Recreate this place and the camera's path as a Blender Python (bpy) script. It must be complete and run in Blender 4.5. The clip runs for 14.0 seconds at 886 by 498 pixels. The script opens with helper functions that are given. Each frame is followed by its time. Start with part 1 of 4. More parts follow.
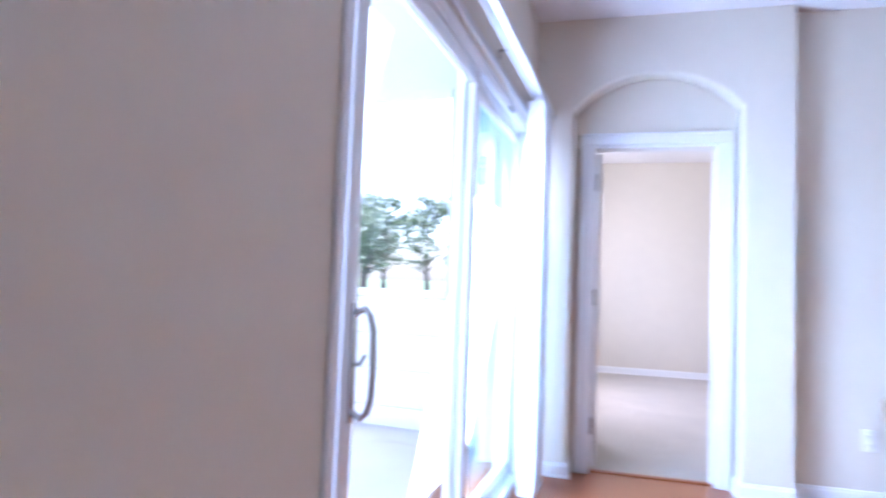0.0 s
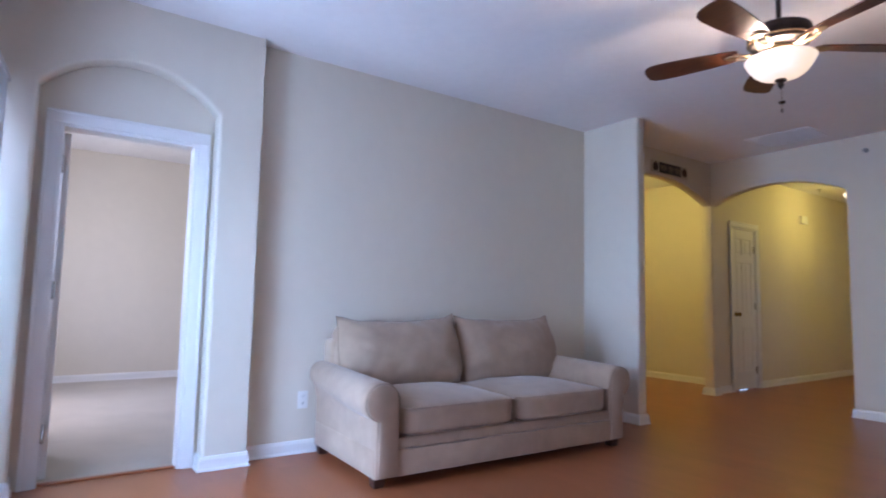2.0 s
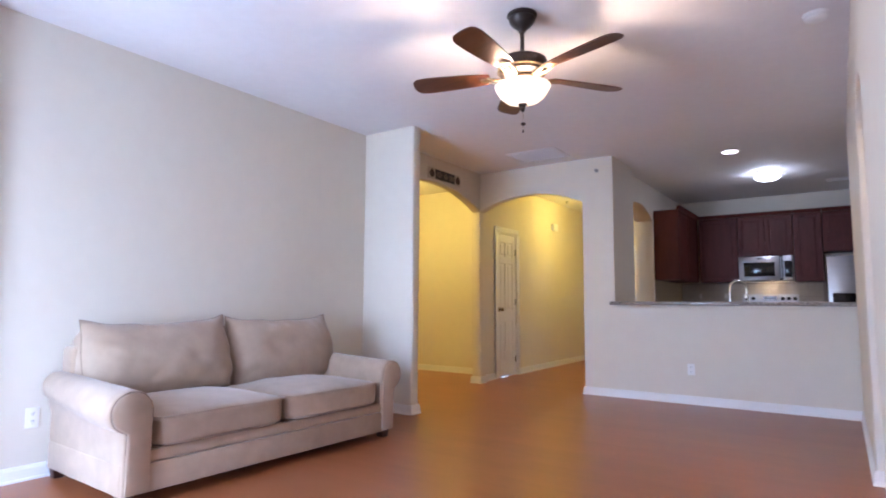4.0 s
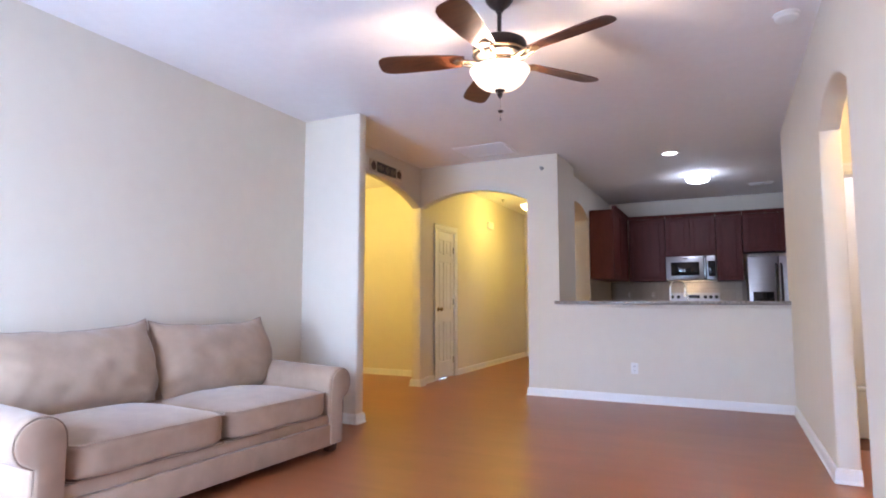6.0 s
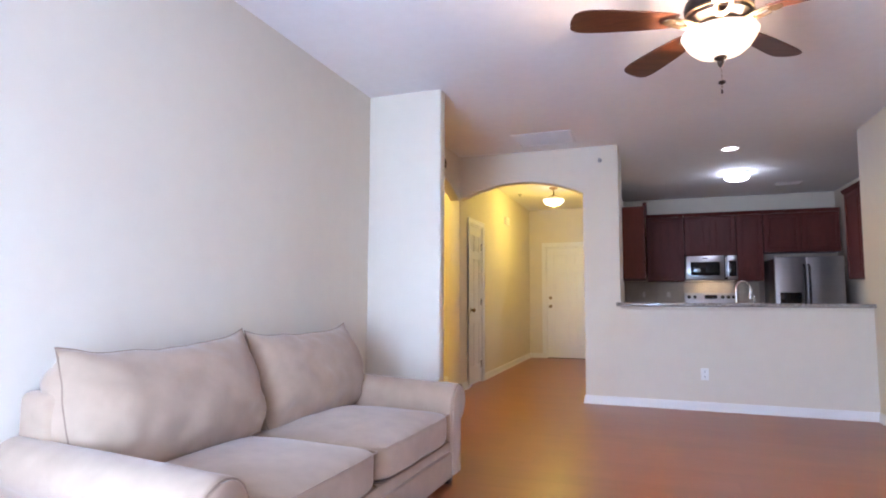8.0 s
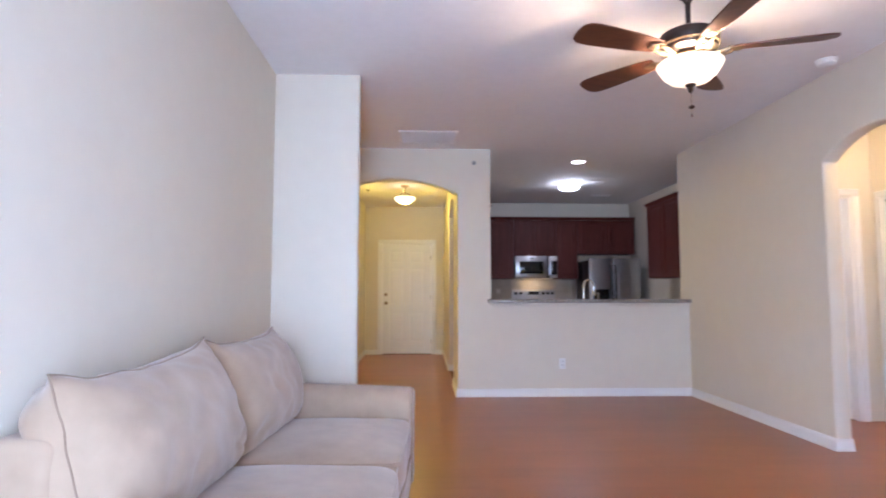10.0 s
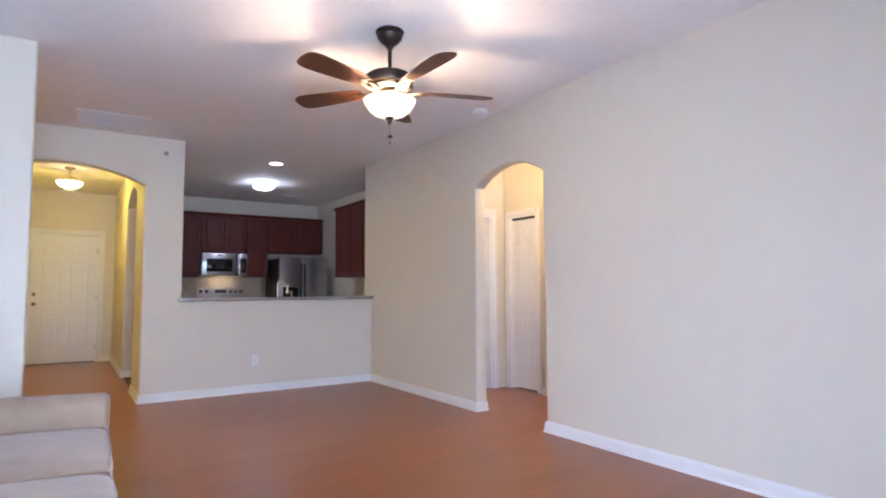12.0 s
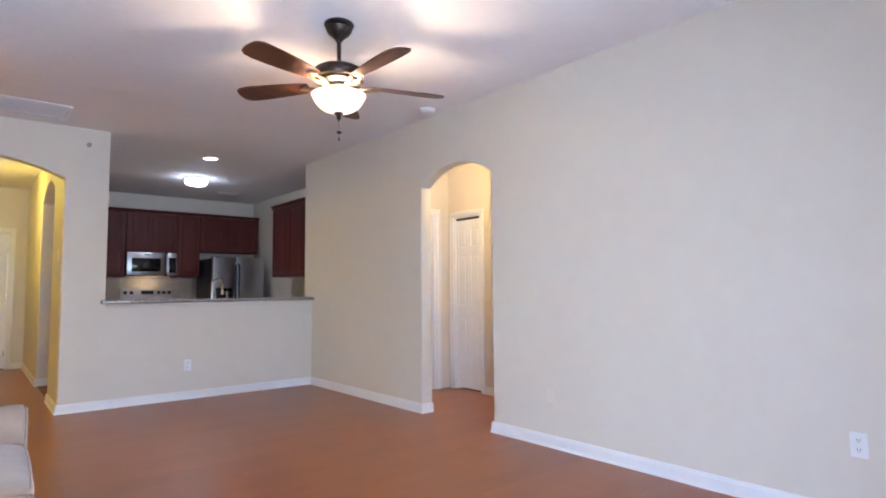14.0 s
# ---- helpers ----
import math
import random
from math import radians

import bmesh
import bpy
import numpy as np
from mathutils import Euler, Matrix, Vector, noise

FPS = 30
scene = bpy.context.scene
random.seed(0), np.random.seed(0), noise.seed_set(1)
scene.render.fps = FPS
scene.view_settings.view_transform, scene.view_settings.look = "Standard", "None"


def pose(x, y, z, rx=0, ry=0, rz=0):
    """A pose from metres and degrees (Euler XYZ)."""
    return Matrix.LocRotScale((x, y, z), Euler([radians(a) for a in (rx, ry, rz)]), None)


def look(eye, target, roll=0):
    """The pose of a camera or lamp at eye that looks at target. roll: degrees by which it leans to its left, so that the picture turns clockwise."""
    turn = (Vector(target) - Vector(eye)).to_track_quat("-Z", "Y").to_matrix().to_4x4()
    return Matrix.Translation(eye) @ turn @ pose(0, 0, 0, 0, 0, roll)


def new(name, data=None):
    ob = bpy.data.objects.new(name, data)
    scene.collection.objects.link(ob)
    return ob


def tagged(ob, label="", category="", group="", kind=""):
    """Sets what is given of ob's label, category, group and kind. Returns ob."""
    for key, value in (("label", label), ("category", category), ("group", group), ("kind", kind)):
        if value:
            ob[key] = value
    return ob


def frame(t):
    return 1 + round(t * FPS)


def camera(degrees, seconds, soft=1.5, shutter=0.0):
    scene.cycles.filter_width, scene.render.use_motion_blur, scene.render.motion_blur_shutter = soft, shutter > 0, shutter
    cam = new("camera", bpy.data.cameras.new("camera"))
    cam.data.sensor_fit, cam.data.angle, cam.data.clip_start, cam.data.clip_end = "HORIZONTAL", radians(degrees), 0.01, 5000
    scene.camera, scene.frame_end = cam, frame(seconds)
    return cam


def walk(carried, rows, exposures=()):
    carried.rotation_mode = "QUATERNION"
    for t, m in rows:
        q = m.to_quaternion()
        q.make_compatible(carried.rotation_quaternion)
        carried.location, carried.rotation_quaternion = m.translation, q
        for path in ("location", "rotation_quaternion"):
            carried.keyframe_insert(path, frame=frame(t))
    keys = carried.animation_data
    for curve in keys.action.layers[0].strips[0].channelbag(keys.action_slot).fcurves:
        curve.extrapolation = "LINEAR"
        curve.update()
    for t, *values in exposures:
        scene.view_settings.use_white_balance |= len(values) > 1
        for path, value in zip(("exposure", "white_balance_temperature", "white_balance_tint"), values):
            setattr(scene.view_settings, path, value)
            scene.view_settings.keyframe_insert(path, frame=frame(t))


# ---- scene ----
cam = camera(75.4, 14.0, soft=1.9, shutter=0.4)
PATH = [
    (0, (3.5, 1.779, 1.134), (1.563, 1.288, 1.238), 2.2),
    (0.2, (3.528, 1.749, 1.122), (1.54, 1.566, 1.242), 2.2),
    (0.5, (3.563, 1.744, 1.107), (1.575, 1.913, 1.244), 2.1),
    (1, (3.606, 1.762, 1.086), (1.715, 2.395, 1.238), 1.8),
    (1.5, (3.654, 1.748, 1.058), (1.895, 2.685, 1.227), 1.4),
    (2, (3.686, 1.761, 1.05), (2.053, 2.902, 1.225), 1.2),
    (2.5, (3.738, 1.765, 1.046), (2.242, 3.081, 1.225), 0.9),
    (3, (3.772, 1.783, 1.041), (2.413, 3.239, 1.221), 0.6),
    (3.5, (3.781, 1.807, 1.041), (2.551, 3.374, 1.223), 0.4),
    (4, (3.824, 1.811, 1.035), (2.692, 3.449, 1.221), 0.3),
    (4.2, (3.805, 1.814, 1.038), (2.716, 3.481, 1.223), 0.1),
    (6.3, (3.242, 1.969, 1.064), (2.376, 3.763, 1.242), 0.1),
    (6.5, (3.108, 2.001, 1.074), (2.252, 3.8, 1.25), 0.1),
    (7, (2.769, 2.016, 1.08), (1.936, 3.826, 1.255), 0.1),
    (7.2, (2.627, 2.014, 1.102), (1.81, 3.831, 1.274), 0.1),
    (9.3, (1.274, 1.889, 1.104), (1.001, 3.863, 1.267), 0.2),
    (9.5, (1.208, 1.939, 1.106), (1.009, 3.923, 1.265), 0.1),
    (10, (0.99, 1.932, 1.124), (1.056, 3.925, 1.278), -0.0),
    (10.5, (0.803, 1.81, 1.117), (1.243, 3.755, 1.27), -0.0),
    (11, (0.71, 1.744, 1.119), (1.477, 3.585, 1.27), -0.1),
    (11.5, (0.713, 1.694, 1.122), (1.673, 3.443, 1.27), -0.2),
    (12, (0.724, 1.668, 1.127), (1.816, 3.338, 1.27), -0.3),
    (12.5, (0.73, 1.668, 1.121), (1.914, 3.273, 1.264), -0.3),
    (13, (0.719, 1.666, 1.112), (1.963, 3.224, 1.257), -0.4),
    (13.5, (0.713, 1.681, 1.124), (1.989, 3.216, 1.264), -0.5),
    (14, (0.688, 1.772, 1.133), (1.959, 3.31, 1.274), -0.5),
]
EXPOSE = [(0.0, 3.25, 5320, 29), (0.5, 2.92, 5350, 31), (1.0, 2.5, 5340, 27), (1.5, 2.3, 5330, 26), (2.0, 2.5, 5420, 27), (2.5, 2.73, 5560, 28),
          (3.0, 3.02, 5700, 29), (3.5, 3.22, 5780, 29), (4.0, 3.33, 5840, 29), (6.5, 3.59, 5930, 28), (9.5, 3.41, 5980, 28), (14.0, 3.3, 6000, 23)]
walk(cam, [(t, look(eye, target, roll)) for t, eye, target, roll in PATH], EXPOSE)

# ---- light ----
world = bpy.data.worlds.new("world")
scene.world = world
world.use_nodes = True
wn, wl = world.node_tree.nodes, world.node_tree.links
wn.clear()
sky = wn.new("ShaderNodeTexSky")
sky.sky_type = "NISHITA"
sky.sun_disc = False
sky.sun_elevation = radians(80)
sky.sun_rotation = radians(180)
sky.dust_density = 3.0
bg = wn.new("ShaderNodeBackground")
bg.inputs["Strength"].default_value = 0.15
wo = wn.new("ShaderNodeOutputWorld")
wl.new(sky.outputs[0], bg.inputs[0])
wl.new(bg.outputs[0], wo.inputs[0])


def lamp(name, kind, m, power, color, size=0.1, size_y=None, spot=None):
    d = bpy.data.lights.new(name, kind)
    d.energy, d.color = power, color
    if kind == "AREA":
        d.shape, d.size, d.size_y = "RECTANGLE", size, size_y or size
    elif kind == "SUN":
        d.angle = size
    else:
        d.shadow_soft_size = size
    if spot:
        d.spot_size, d.spot_blend = radians(spot), 0.6
    ob = new(name, d)
    ob.matrix_world = m
    return ob


# south wall frame: u runs east along the wall, n points into the room
SA = radians(4.5)
SM = Matrix.Translation((0, 1.45, 0)) @ Matrix.Rotation(-SA, 4, "Z")


def sp(u, n, z):
    return SM @ Vector((u, n, z))


lamp("sun", "SUN", look((0, -6, 34), (0, 0, 0)), 3.5, (1, 0.96, 0.9), radians(2))
lamp("daylight_slider", "AREA", look(sp(1.95, -0.80, 1.25), sp(1.95, 1.2, 0.75)), 6.2, (0.63, 0.76, 1.0), 1.9, 2.2)
lamp("daylight_fixed_pane", "AREA", look(sp(0.64, -0.17, 1.02), sp(0.64, 1.0, 0.82)), 11.0, (0.63, 0.76, 1.0), 0.92, 1.86)
lamp("daylight_bedroom", "AREA", look((-2.35, 1.10, 1.5), (-2.5, 4, 1.3)), 9.375, (0.91, 0.93, 0.97), 1.5, 1.4)
lamp("fan_bulb", "POINT", pose(2.352, 4.752, 2.235), 4.3, (1, 0.77, 0.48), 0.026)
lamp("foyer_bulb", "POINT", pose(0.70, 10.48, 2.425), 3.5, (1, 0.79, 0.13), 0.05)
lamp("hall_bulb", "POINT", pose(-1.15, 7.6, 2.45), 5.375, (1, 0.79, 0.16), 0.08)
lamp("kitchen_bulb", "AREA", look((3.121, 10.203, 2.56), (3.121, 10.203, 0)), 0.562, (0.88, 0.94, 1.0), 0.24)
lamp("downlight_bulb", "SPOT", look((2.885, 8.83, 2.70), (2.885, 8.83, 0)), 0.875, (0.95, 0.97, 1.0), 0.04, spot=110)
lamp("range_bulb", "AREA", look((2.93, 11.88, 1.385), (2.93, 11.96, 1.0)), 0.225, (1, 0.78, 0.42), 0.3, 0.08)
lamp("east_hall_bulb", "POINT", pose(4.5, 5.75, 2.52), 3.125, (1, 0.76, 0.36), 0.08)
# fill without a fixture, added to brighten the tub behind the open door
lamp("bath_fill", "POINT", pose(4.6, 7.6, 2.4), 2, (0.95, 0.97, 1.0), 0.1)


# ---- materials ----
def mat(name, col, rough=0.6, metal=0.0, var=0.06, scales=(2.0, 40.0), bump=0.05, bscale=120.0, stretch=(1, 1, 1), coat=0.0,
        sheen=0.0, rvar=0.0, col2=None, rand=0.0, dist=0.002):
    m = bpy.data.materials.new(name)
    m.use_nodes = True
    nt = m.node_tree
    n, l = nt.nodes, nt.links
    p = n["Principled BSDF"]
    tc = n.new("ShaderNodeTexCoord")
    mp = n.new("ShaderNodeMapping")
    mp.inputs["Scale"].default_value = stretch
    l.new(tc.outputs["Object"], mp.inputs["Vector"])
    vec = mp.outputs["Vector"]
    oi = None
    if rand:
        oi = n.new("ShaderNodeObjectInfo")
        ml = n.new("ShaderNodeMath")
        ml.operation, ml.inputs[1].default_value = "MULTIPLY", 37.0
        l.new(oi.outputs["Random"], ml.inputs[0])
        ad = n.new("ShaderNodeVectorMath")
        ad.operation = "ADD"
        l.new(vec, ad.inputs[0])
        l.new(ml.outputs[0], ad.inputs[1])
        vec = ad.outputs[0]
    a, b = n.new("ShaderNodeTexNoise"), n.new("ShaderNodeTexNoise")
    for t, s in ((a, scales[0]), (b, scales[1])):
        t.inputs["Scale"].default_value, t.inputs["Detail"].default_value = s, 4
        l.new(vec, t.inputs["Vector"])
    mix = n.new("ShaderNodeMath")
    mix.operation = "ADD"
    l.new(a.outputs["Fac"], mix.inputs[0])
    l.new(b.outputs["Fac"], mix.inputs[1])
    last = mix.outputs[0]
    if rand:
        m2 = n.new("ShaderNodeMath")
        m2.operation, m2.inputs[1].default_value = "MULTIPLY_ADD", rand
        l.new(oi.outputs["Random"], m2.inputs[0])
        l.new(last, m2.inputs[2])
        last = m2.outputs[0]
    rmp = n.new("ShaderNodeMapRange")
    rmp.inputs[1].default_value, rmp.inputs[2].default_value = 0.6, 1.4 + rand
    l.new(last, rmp.inputs[0])
    cr = n.new("ShaderNodeMix")
    cr.data_type = "RGBA"
    lo = [c * (1 - var) for c in col]
    hi = list(col2) if col2 else [min(1, c * (1 + var)) for c in col]
    cr.inputs["A"].default_value, cr.inputs["B"].default_value = (*lo, 1), (*hi, 1)
    l.new(rmp.outputs[0], cr.inputs["Factor"])
    l.new(cr.outputs["Result"], p.inputs["Base Color"])
    p.inputs["Metallic"].default_value = metal
    p.inputs["Coat Weight"].default_value = coat
    p.inputs["Coat Roughness"].default_value = 0.15
    p.inputs["Sheen Weight"].default_value = sheen
    rr = n.new("ShaderNodeMapRange")
    rr.inputs[3].default_value, rr.inputs[4].default_value = max(0.02, rough - rvar), min(1, rough + rvar)
    l.new(b.outputs["Fac"], rr.inputs[0])
    l.new(rr.outputs[0], p.inputs["Roughness"])
    if bump:
        c = n.new("ShaderNodeTexNoise")
        c.inputs["Scale"].default_value, c.inputs["Detail"].default_value = bscale, 3
        l.new(vec, c.inputs["Vector"])
        bp = n.new("ShaderNodeBump")
        bp.inputs["Strength"].default_value, bp.inputs["Distance"].default_value = bump, dist
        l.new(c.outputs["Fac"], bp.inputs["Height"])
        l.new(bp.outputs[0], p.inputs["Normal"])
    return m


def glow(name, col, strength, base=(0.9, 0.9, 0.88)):
    m = mat(name, base, 0.3, bump=0)
    p = m.node_tree.nodes["Principled BSDF"]
    p.inputs["Emission Color"].default_value = (*col, 1)
    p.inputs["Emission Strength"].default_value = strength
    return m


def glass(name, tint=(0.93, 0.97, 0.97)):
    m = bpy.data.materials.new(name)
    m.use_nodes = True
    p = m.node_tree.nodes["Principled BSDF"]
    p.inputs["Base Color"].default_value = (*tint, 1)
    p.inputs["Roughness"].default_value = 0.0
    p.inputs["IOR"].default_value = 1.1
    p.inputs["Transmission Weight"].default_value = 1.0
    return m


WALL = mat("wall_paint", (0.70, 0.634, 0.525), 0.62, var=0.025, scales=(0.8, 9), bump=0.12, bscale=140)
CEIL = mat("ceiling_paint", (0.84, 0.81, 0.79), 0.8, var=0.03, scales=(0.9, 14), bump=0.25, bscale=70)
TRIM = mat("trim_paint", (0.80, 0.79, 0.77), 0.35, var=0.02, scales=(2, 8), bump=0)
DOORM = mat("door_paint", (0.78, 0.77, 0.75), 0.38, var=0.02, scales=(2, 8), bump=0)
PLANK = mat("laminate_oak", (0.285, 0.091, 0.033), 0.28, var=0.08, scales=(0.8, 3.2), stretch=(0.6, 2.4, 1), bump=0,
            col2=(0.34, 0.114, 0.043), rand=0.3)
PLANK.node_tree.nodes["Principled BSDF"].inputs["Specular IOR Level"].default_value = 0.38
SUBF = mat("subfloor", (0.14, 0.06, 0.03), 0.7)
CARPET = mat("carpet", (0.46, 0.40, 0.31), 0.95, var=0.14, scales=(3, 90), bump=0.8, bscale=220, dist=0.006, sheen=0.3)
KTILE = mat("kitchen_tile", (0.42, 0.36, 0.29), 0.45, var=0.1, scales=(3, 20))
SUEDE = mat("suede", (0.375, 0.265, 0.182), 0.94, var=0.14, scales=(2.4, 12), bump=0.06, bscale=420, sheen=0.3, dist=0.0006)
PIPING = mat("suede_piping", (0.26, 0.18, 0.125), 0.9, var=0.12, scales=(8, 80), bump=0.1, bscale=300)
DARKWOOD = mat("espresso_wood", (0.045, 0.018, 0.012), 0.35, var=0.3, scales=(6, 60), stretch=(1, 1, 0.2))
CHERRY = mat("cherry_wood", (0.092, 0.0145, 0.0095), 0.48, var=0.35, scales=(3, 22), stretch=(4, 4, 0.5), col2=(0.115, 0.026, 0.019),
             bump=0.03, rvar=0.06)
CHERRY.node_tree.nodes["Principled BSDF"].inputs["Specular IOR Level"].default_value = 0.25
BLADE = mat("walnut_blade", (0.072, 0.021, 0.009), 0.42, var=0.3, scales=(4, 26), stretch=(0.7, 9, 1), col2=(0.145, 0.046, 0.017), bump=0.03)
BRONZE = mat("oiled_bronze", (0.048, 0.036, 0.030), 0.36, metal=0.7, var=0.25, scales=(6, 50), bump=0.03)
BRASS = mat("antique_brass", (0.27, 0.19, 0.11), 0.4, metal=1.0, var=0.2, scales=(8, 60), bump=0.02)
STEEL = mat("brushed_steel", (0.47, 0.47, 0.48), 0.30, metal=1.0, var=0.08, scales=(3, 60), stretch=(0.3, 1, 14), bump=0.02, rvar=0.05)
CHROME = mat("chrome", (0.75, 0.75, 0.76), 0.10, metal=1.0, var=0.04, bump=0)
NICKEL = mat("nickel", (0.50, 0.48, 0.45), 0.25, metal=1.0, var=0.08, bump=0)
BLACK = mat("black_plastic", (0.012, 0.012, 0.013), 0.3, var=0.15, bump=0.02)
DGLASS = mat("dark_glass", (0.01, 0.011, 0.012), 0.06, var=0.1, bump=0)
PLASTIC = mat("white_plastic", (0.80, 0.79, 0.76), 0.35, var=0.02, bump=0.01)
SLOT = mat("socket_slot", (0.05, 0.05, 0.05), 0.6, bump=0)
GRANITE = mat("granite", (0.16, 0.135, 0.115), 0.16, var=0.6, scales=(45, 160), col2=(0.52, 0.47, 0.41), bump=0)
SPLASH = mat("travertine", (0.40, 0.36, 0.31), 0.5, var=0.12, scales=(8, 50), rand=0.3, bump=0.08, bscale=90)
GROUT = mat("grout", (0.30, 0.27, 0.24), 0.85)
VINYL = mat("vinyl_frame", (0.80, 0.81, 0.82), 0.32, var=0.02, bump=0.02)
BLIND = mat("blind_vinyl", (0.78, 0.79, 0.80), 0.5, var=0.03, scales=(2, 40), bump=0.05)
RAILM = mat("blind_rail", (0.56, 0.57, 0.59), 0.35, metal=0.3, var=0.05, bump=0.02)
HANDLE = mat("grey_handle", (0.30, 0.29, 0.28), 0.35, var=0.06, bump=0.02)
GLASS = glass("window_glass")
TGLASS = glass("tinted_glass", (0.62, 0.90, 0.92))
BOWL = glow("alabaster_glass", (1.0, 0.76, 0.42), 0.1562)
FBOWL = glow("frosted_glass", (1.0, 0.80, 0.42), 0.325)
KDIFF = glow("kitchen_diffuser", (0.78, 0.91, 1.0), 2)
DOWN = glow("downlight_lens", (0.98, 0.99, 1.0), 0.875)
SIGN = mat("sign_black", (0.035, 0.03, 0.028), 0.6, var=0.3, scales=(6, 60))
SIGNB = mat("sign_tan", (0.22, 0.17, 0.12), 0.6, var=0.2, scales=(6, 60))
SIGNC = mat("sign_cream", (0.56, 0.48, 0.36), 0.6, var=0.15, scales=(6, 60))
SIGNR = mat("sign_brown", (0.055, 0.028, 0.018), 0.6, var=0.2, scales=(8, 60))
SIDING = mat("painted_siding", (0.50, 0.56, 0.60), 0.6, var=0.06, scales=(2, 30))
CONC = mat("concrete", (0.40, 0.39, 0.37), 0.85, var=0.12, scales=(2, 40), bump=0.2)
GRASS = mat("lawn", (0.055, 0.085, 0.03), 0.95, var=0.4, scales=(0.6, 30), bump=0.5, bscale=60, dist=0.03)
LEAF = mat("leaf", (0.085, 0.12, 0.06), 0.55, var=0.45, scales=(0.7, 6), bump=0)
BARK = mat("bark", (0.10, 0.075, 0.055), 0.9, var=0.3, scales=(4, 30), stretch=(1, 1, 0.25), bump=0.5, bscale=30, dist=0.01)
TUB = mat("enamel", (0.86, 0.86, 0.85), 0.12, var=0.01, bump=0)


# ---- builders ----
def finish(name, bm, material, angle=35):
    bmesh.ops.recalc_face_normals(bm, faces=bm.faces)
    me = bpy.data.meshes.new(name)
    bm.to_mesh(me)
    bm.free()
    me.materials.append(material)
    me.polygons.foreach_set("use_smooth", [True] * len(me.polygons))
    me.set_sharp_from_angle(angle=radians(angle))
    return me


def part(name, bm, material, parent, label="", angle=35):
    ob = new(name, finish(name, bm, material, angle))
    ob.parent = parent
    return tagged(ob, label)


def thing(name, m, label, category, group=""):
    ob = new(name)
    ob.empty_display_size = 0.1
    ob.matrix_world = m
    return tagged(ob, label, category, group)


def whole(name, bm, material, label, category, group="", m=None, angle=35):
    ob = new(name, finish(name, bm, material, angle))
    if m is not None:
        ob.matrix_world = m
    return tagged(ob, label, category, group)


def struct(name, bm, material, label="", m=None, angle=35, parent=None):
    ob = new(name, finish(name, bm, material, angle))
    if m is not None:
        ob.matrix_world = m
    ob.parent = parent
    return tagged(ob, label, kind="structure") if parent is None else ob


def box(bm, x0, x1, y0, y1, z0, z1, bevel=0.0, seg=2):
    m = Matrix.Translation(((x0 + x1) / 2, (y0 + y1) / 2, (z0 + z1) / 2)) @ Matrix.Diagonal((x1 - x0, y1 - y0, z1 - z0, 1))
    vs = bmesh.ops.create_cube(bm, size=1, matrix=m)["verts"]
    if bevel:
        es = list({e for v in vs for e in v.link_edges})
        bmesh.ops.bevel(bm, geom=es, offset=bevel, segments=seg, affect="EDGES", profile=0.5)
    return bm


def B(*a, bevel=0.0, seg=2):
    return box(bmesh.new(), *a, bevel=bevel, seg=seg)


def lathe(bm, prof, seg=32, c=(0, 0, 0), caps=True):
    rings = []
    for r, z in prof:
        rings.append([bm.verts.new((c[0] + r * math.cos(2 * math.pi * i / seg), c[1] + r * math.sin(2 * math.pi * i / seg), c[2] + z))
                      for i in range(seg)])
    for a, b in zip(rings, rings[1:]):
        for i in range(seg):
            bm.faces.new((a[i], a[(i + 1) % seg], b[(i + 1) % seg], b[i]))
    if caps:
        bm.faces.new(rings[0])
        bm.faces.new(rings[-1])
    return bm


def tube(bm, pts, r, seg=8, closed=False):
    pts = [Vector(p) for p in pts]
    n = len(pts)
    rings, up = [], None
    for i, p in enumerate(pts):
        if closed:
            d = pts[(i + 1) % n] - pts[i - 1]
        else:
            d = pts[min(i + 1, n - 1)] - pts[max(i - 1, 0)]
        d.normalize()
        if up is None:
            up = d.orthogonal().normalized()
        up = (up - d * up.dot(d)).normalized()
        s = d.cross(up)
        rr = r(i / max(1, n - 1)) if callable(r) else r
        rings.append([bm.verts.new(p + rr * (math.cos(2 * math.pi * k / seg) * up + math.sin(2 * math.pi * k / seg) * s)) for k in range(seg)])
    pairs = list(zip(rings, rings[1:])) + ([(rings[-1], rings[0])] if closed else [])
    for a, b in pairs:
        for k in range(seg):
            bm.faces.new((a[k], a[(k + 1) % seg], b[(k + 1) % seg], b[k]))
    if not closed:
        bm.faces.new(rings[0])
        bm.faces.new(rings[-1])
    return bm


def prism(bm, poly, axis, a, b, bevel_at=None, bevel=0.012):
    """A flat outline pushed from a to b along an axis; poly holds the two other coordinates in order."""
    def at(p, c):
        return {"x": (c, p[0], p[1]), "y": (p[0], c, p[1]), "z": (p[0], p[1], c)}[axis]
    va, vb = [bm.verts.new(at(p, a)) for p in poly], [bm.verts.new(at(p, b)) for p in poly]
    fa, fb = bm.faces.new(va), bm.faces.new(vb)
    k = len(poly)
    for i in range(k):
        bm.faces.new((va[i], va[(i + 1) % k], vb[(i + 1) % k], vb[i]))
    if bevel_at:
        es = []
        for i in bevel_at:
            for v in (va, vb):
                e = bm.edges.get((v[i], v[(i + 1) % k]))
                if e:
                    es.append(e)
        bmesh.ops.bevel(bm, geom=es, offset=bevel, segments=2, affect="EDGES", profile=0.5)
    bmesh.ops.triangulate(bm, faces=[f for f in bm.faces if len(f.verts) > 6])
    return bm


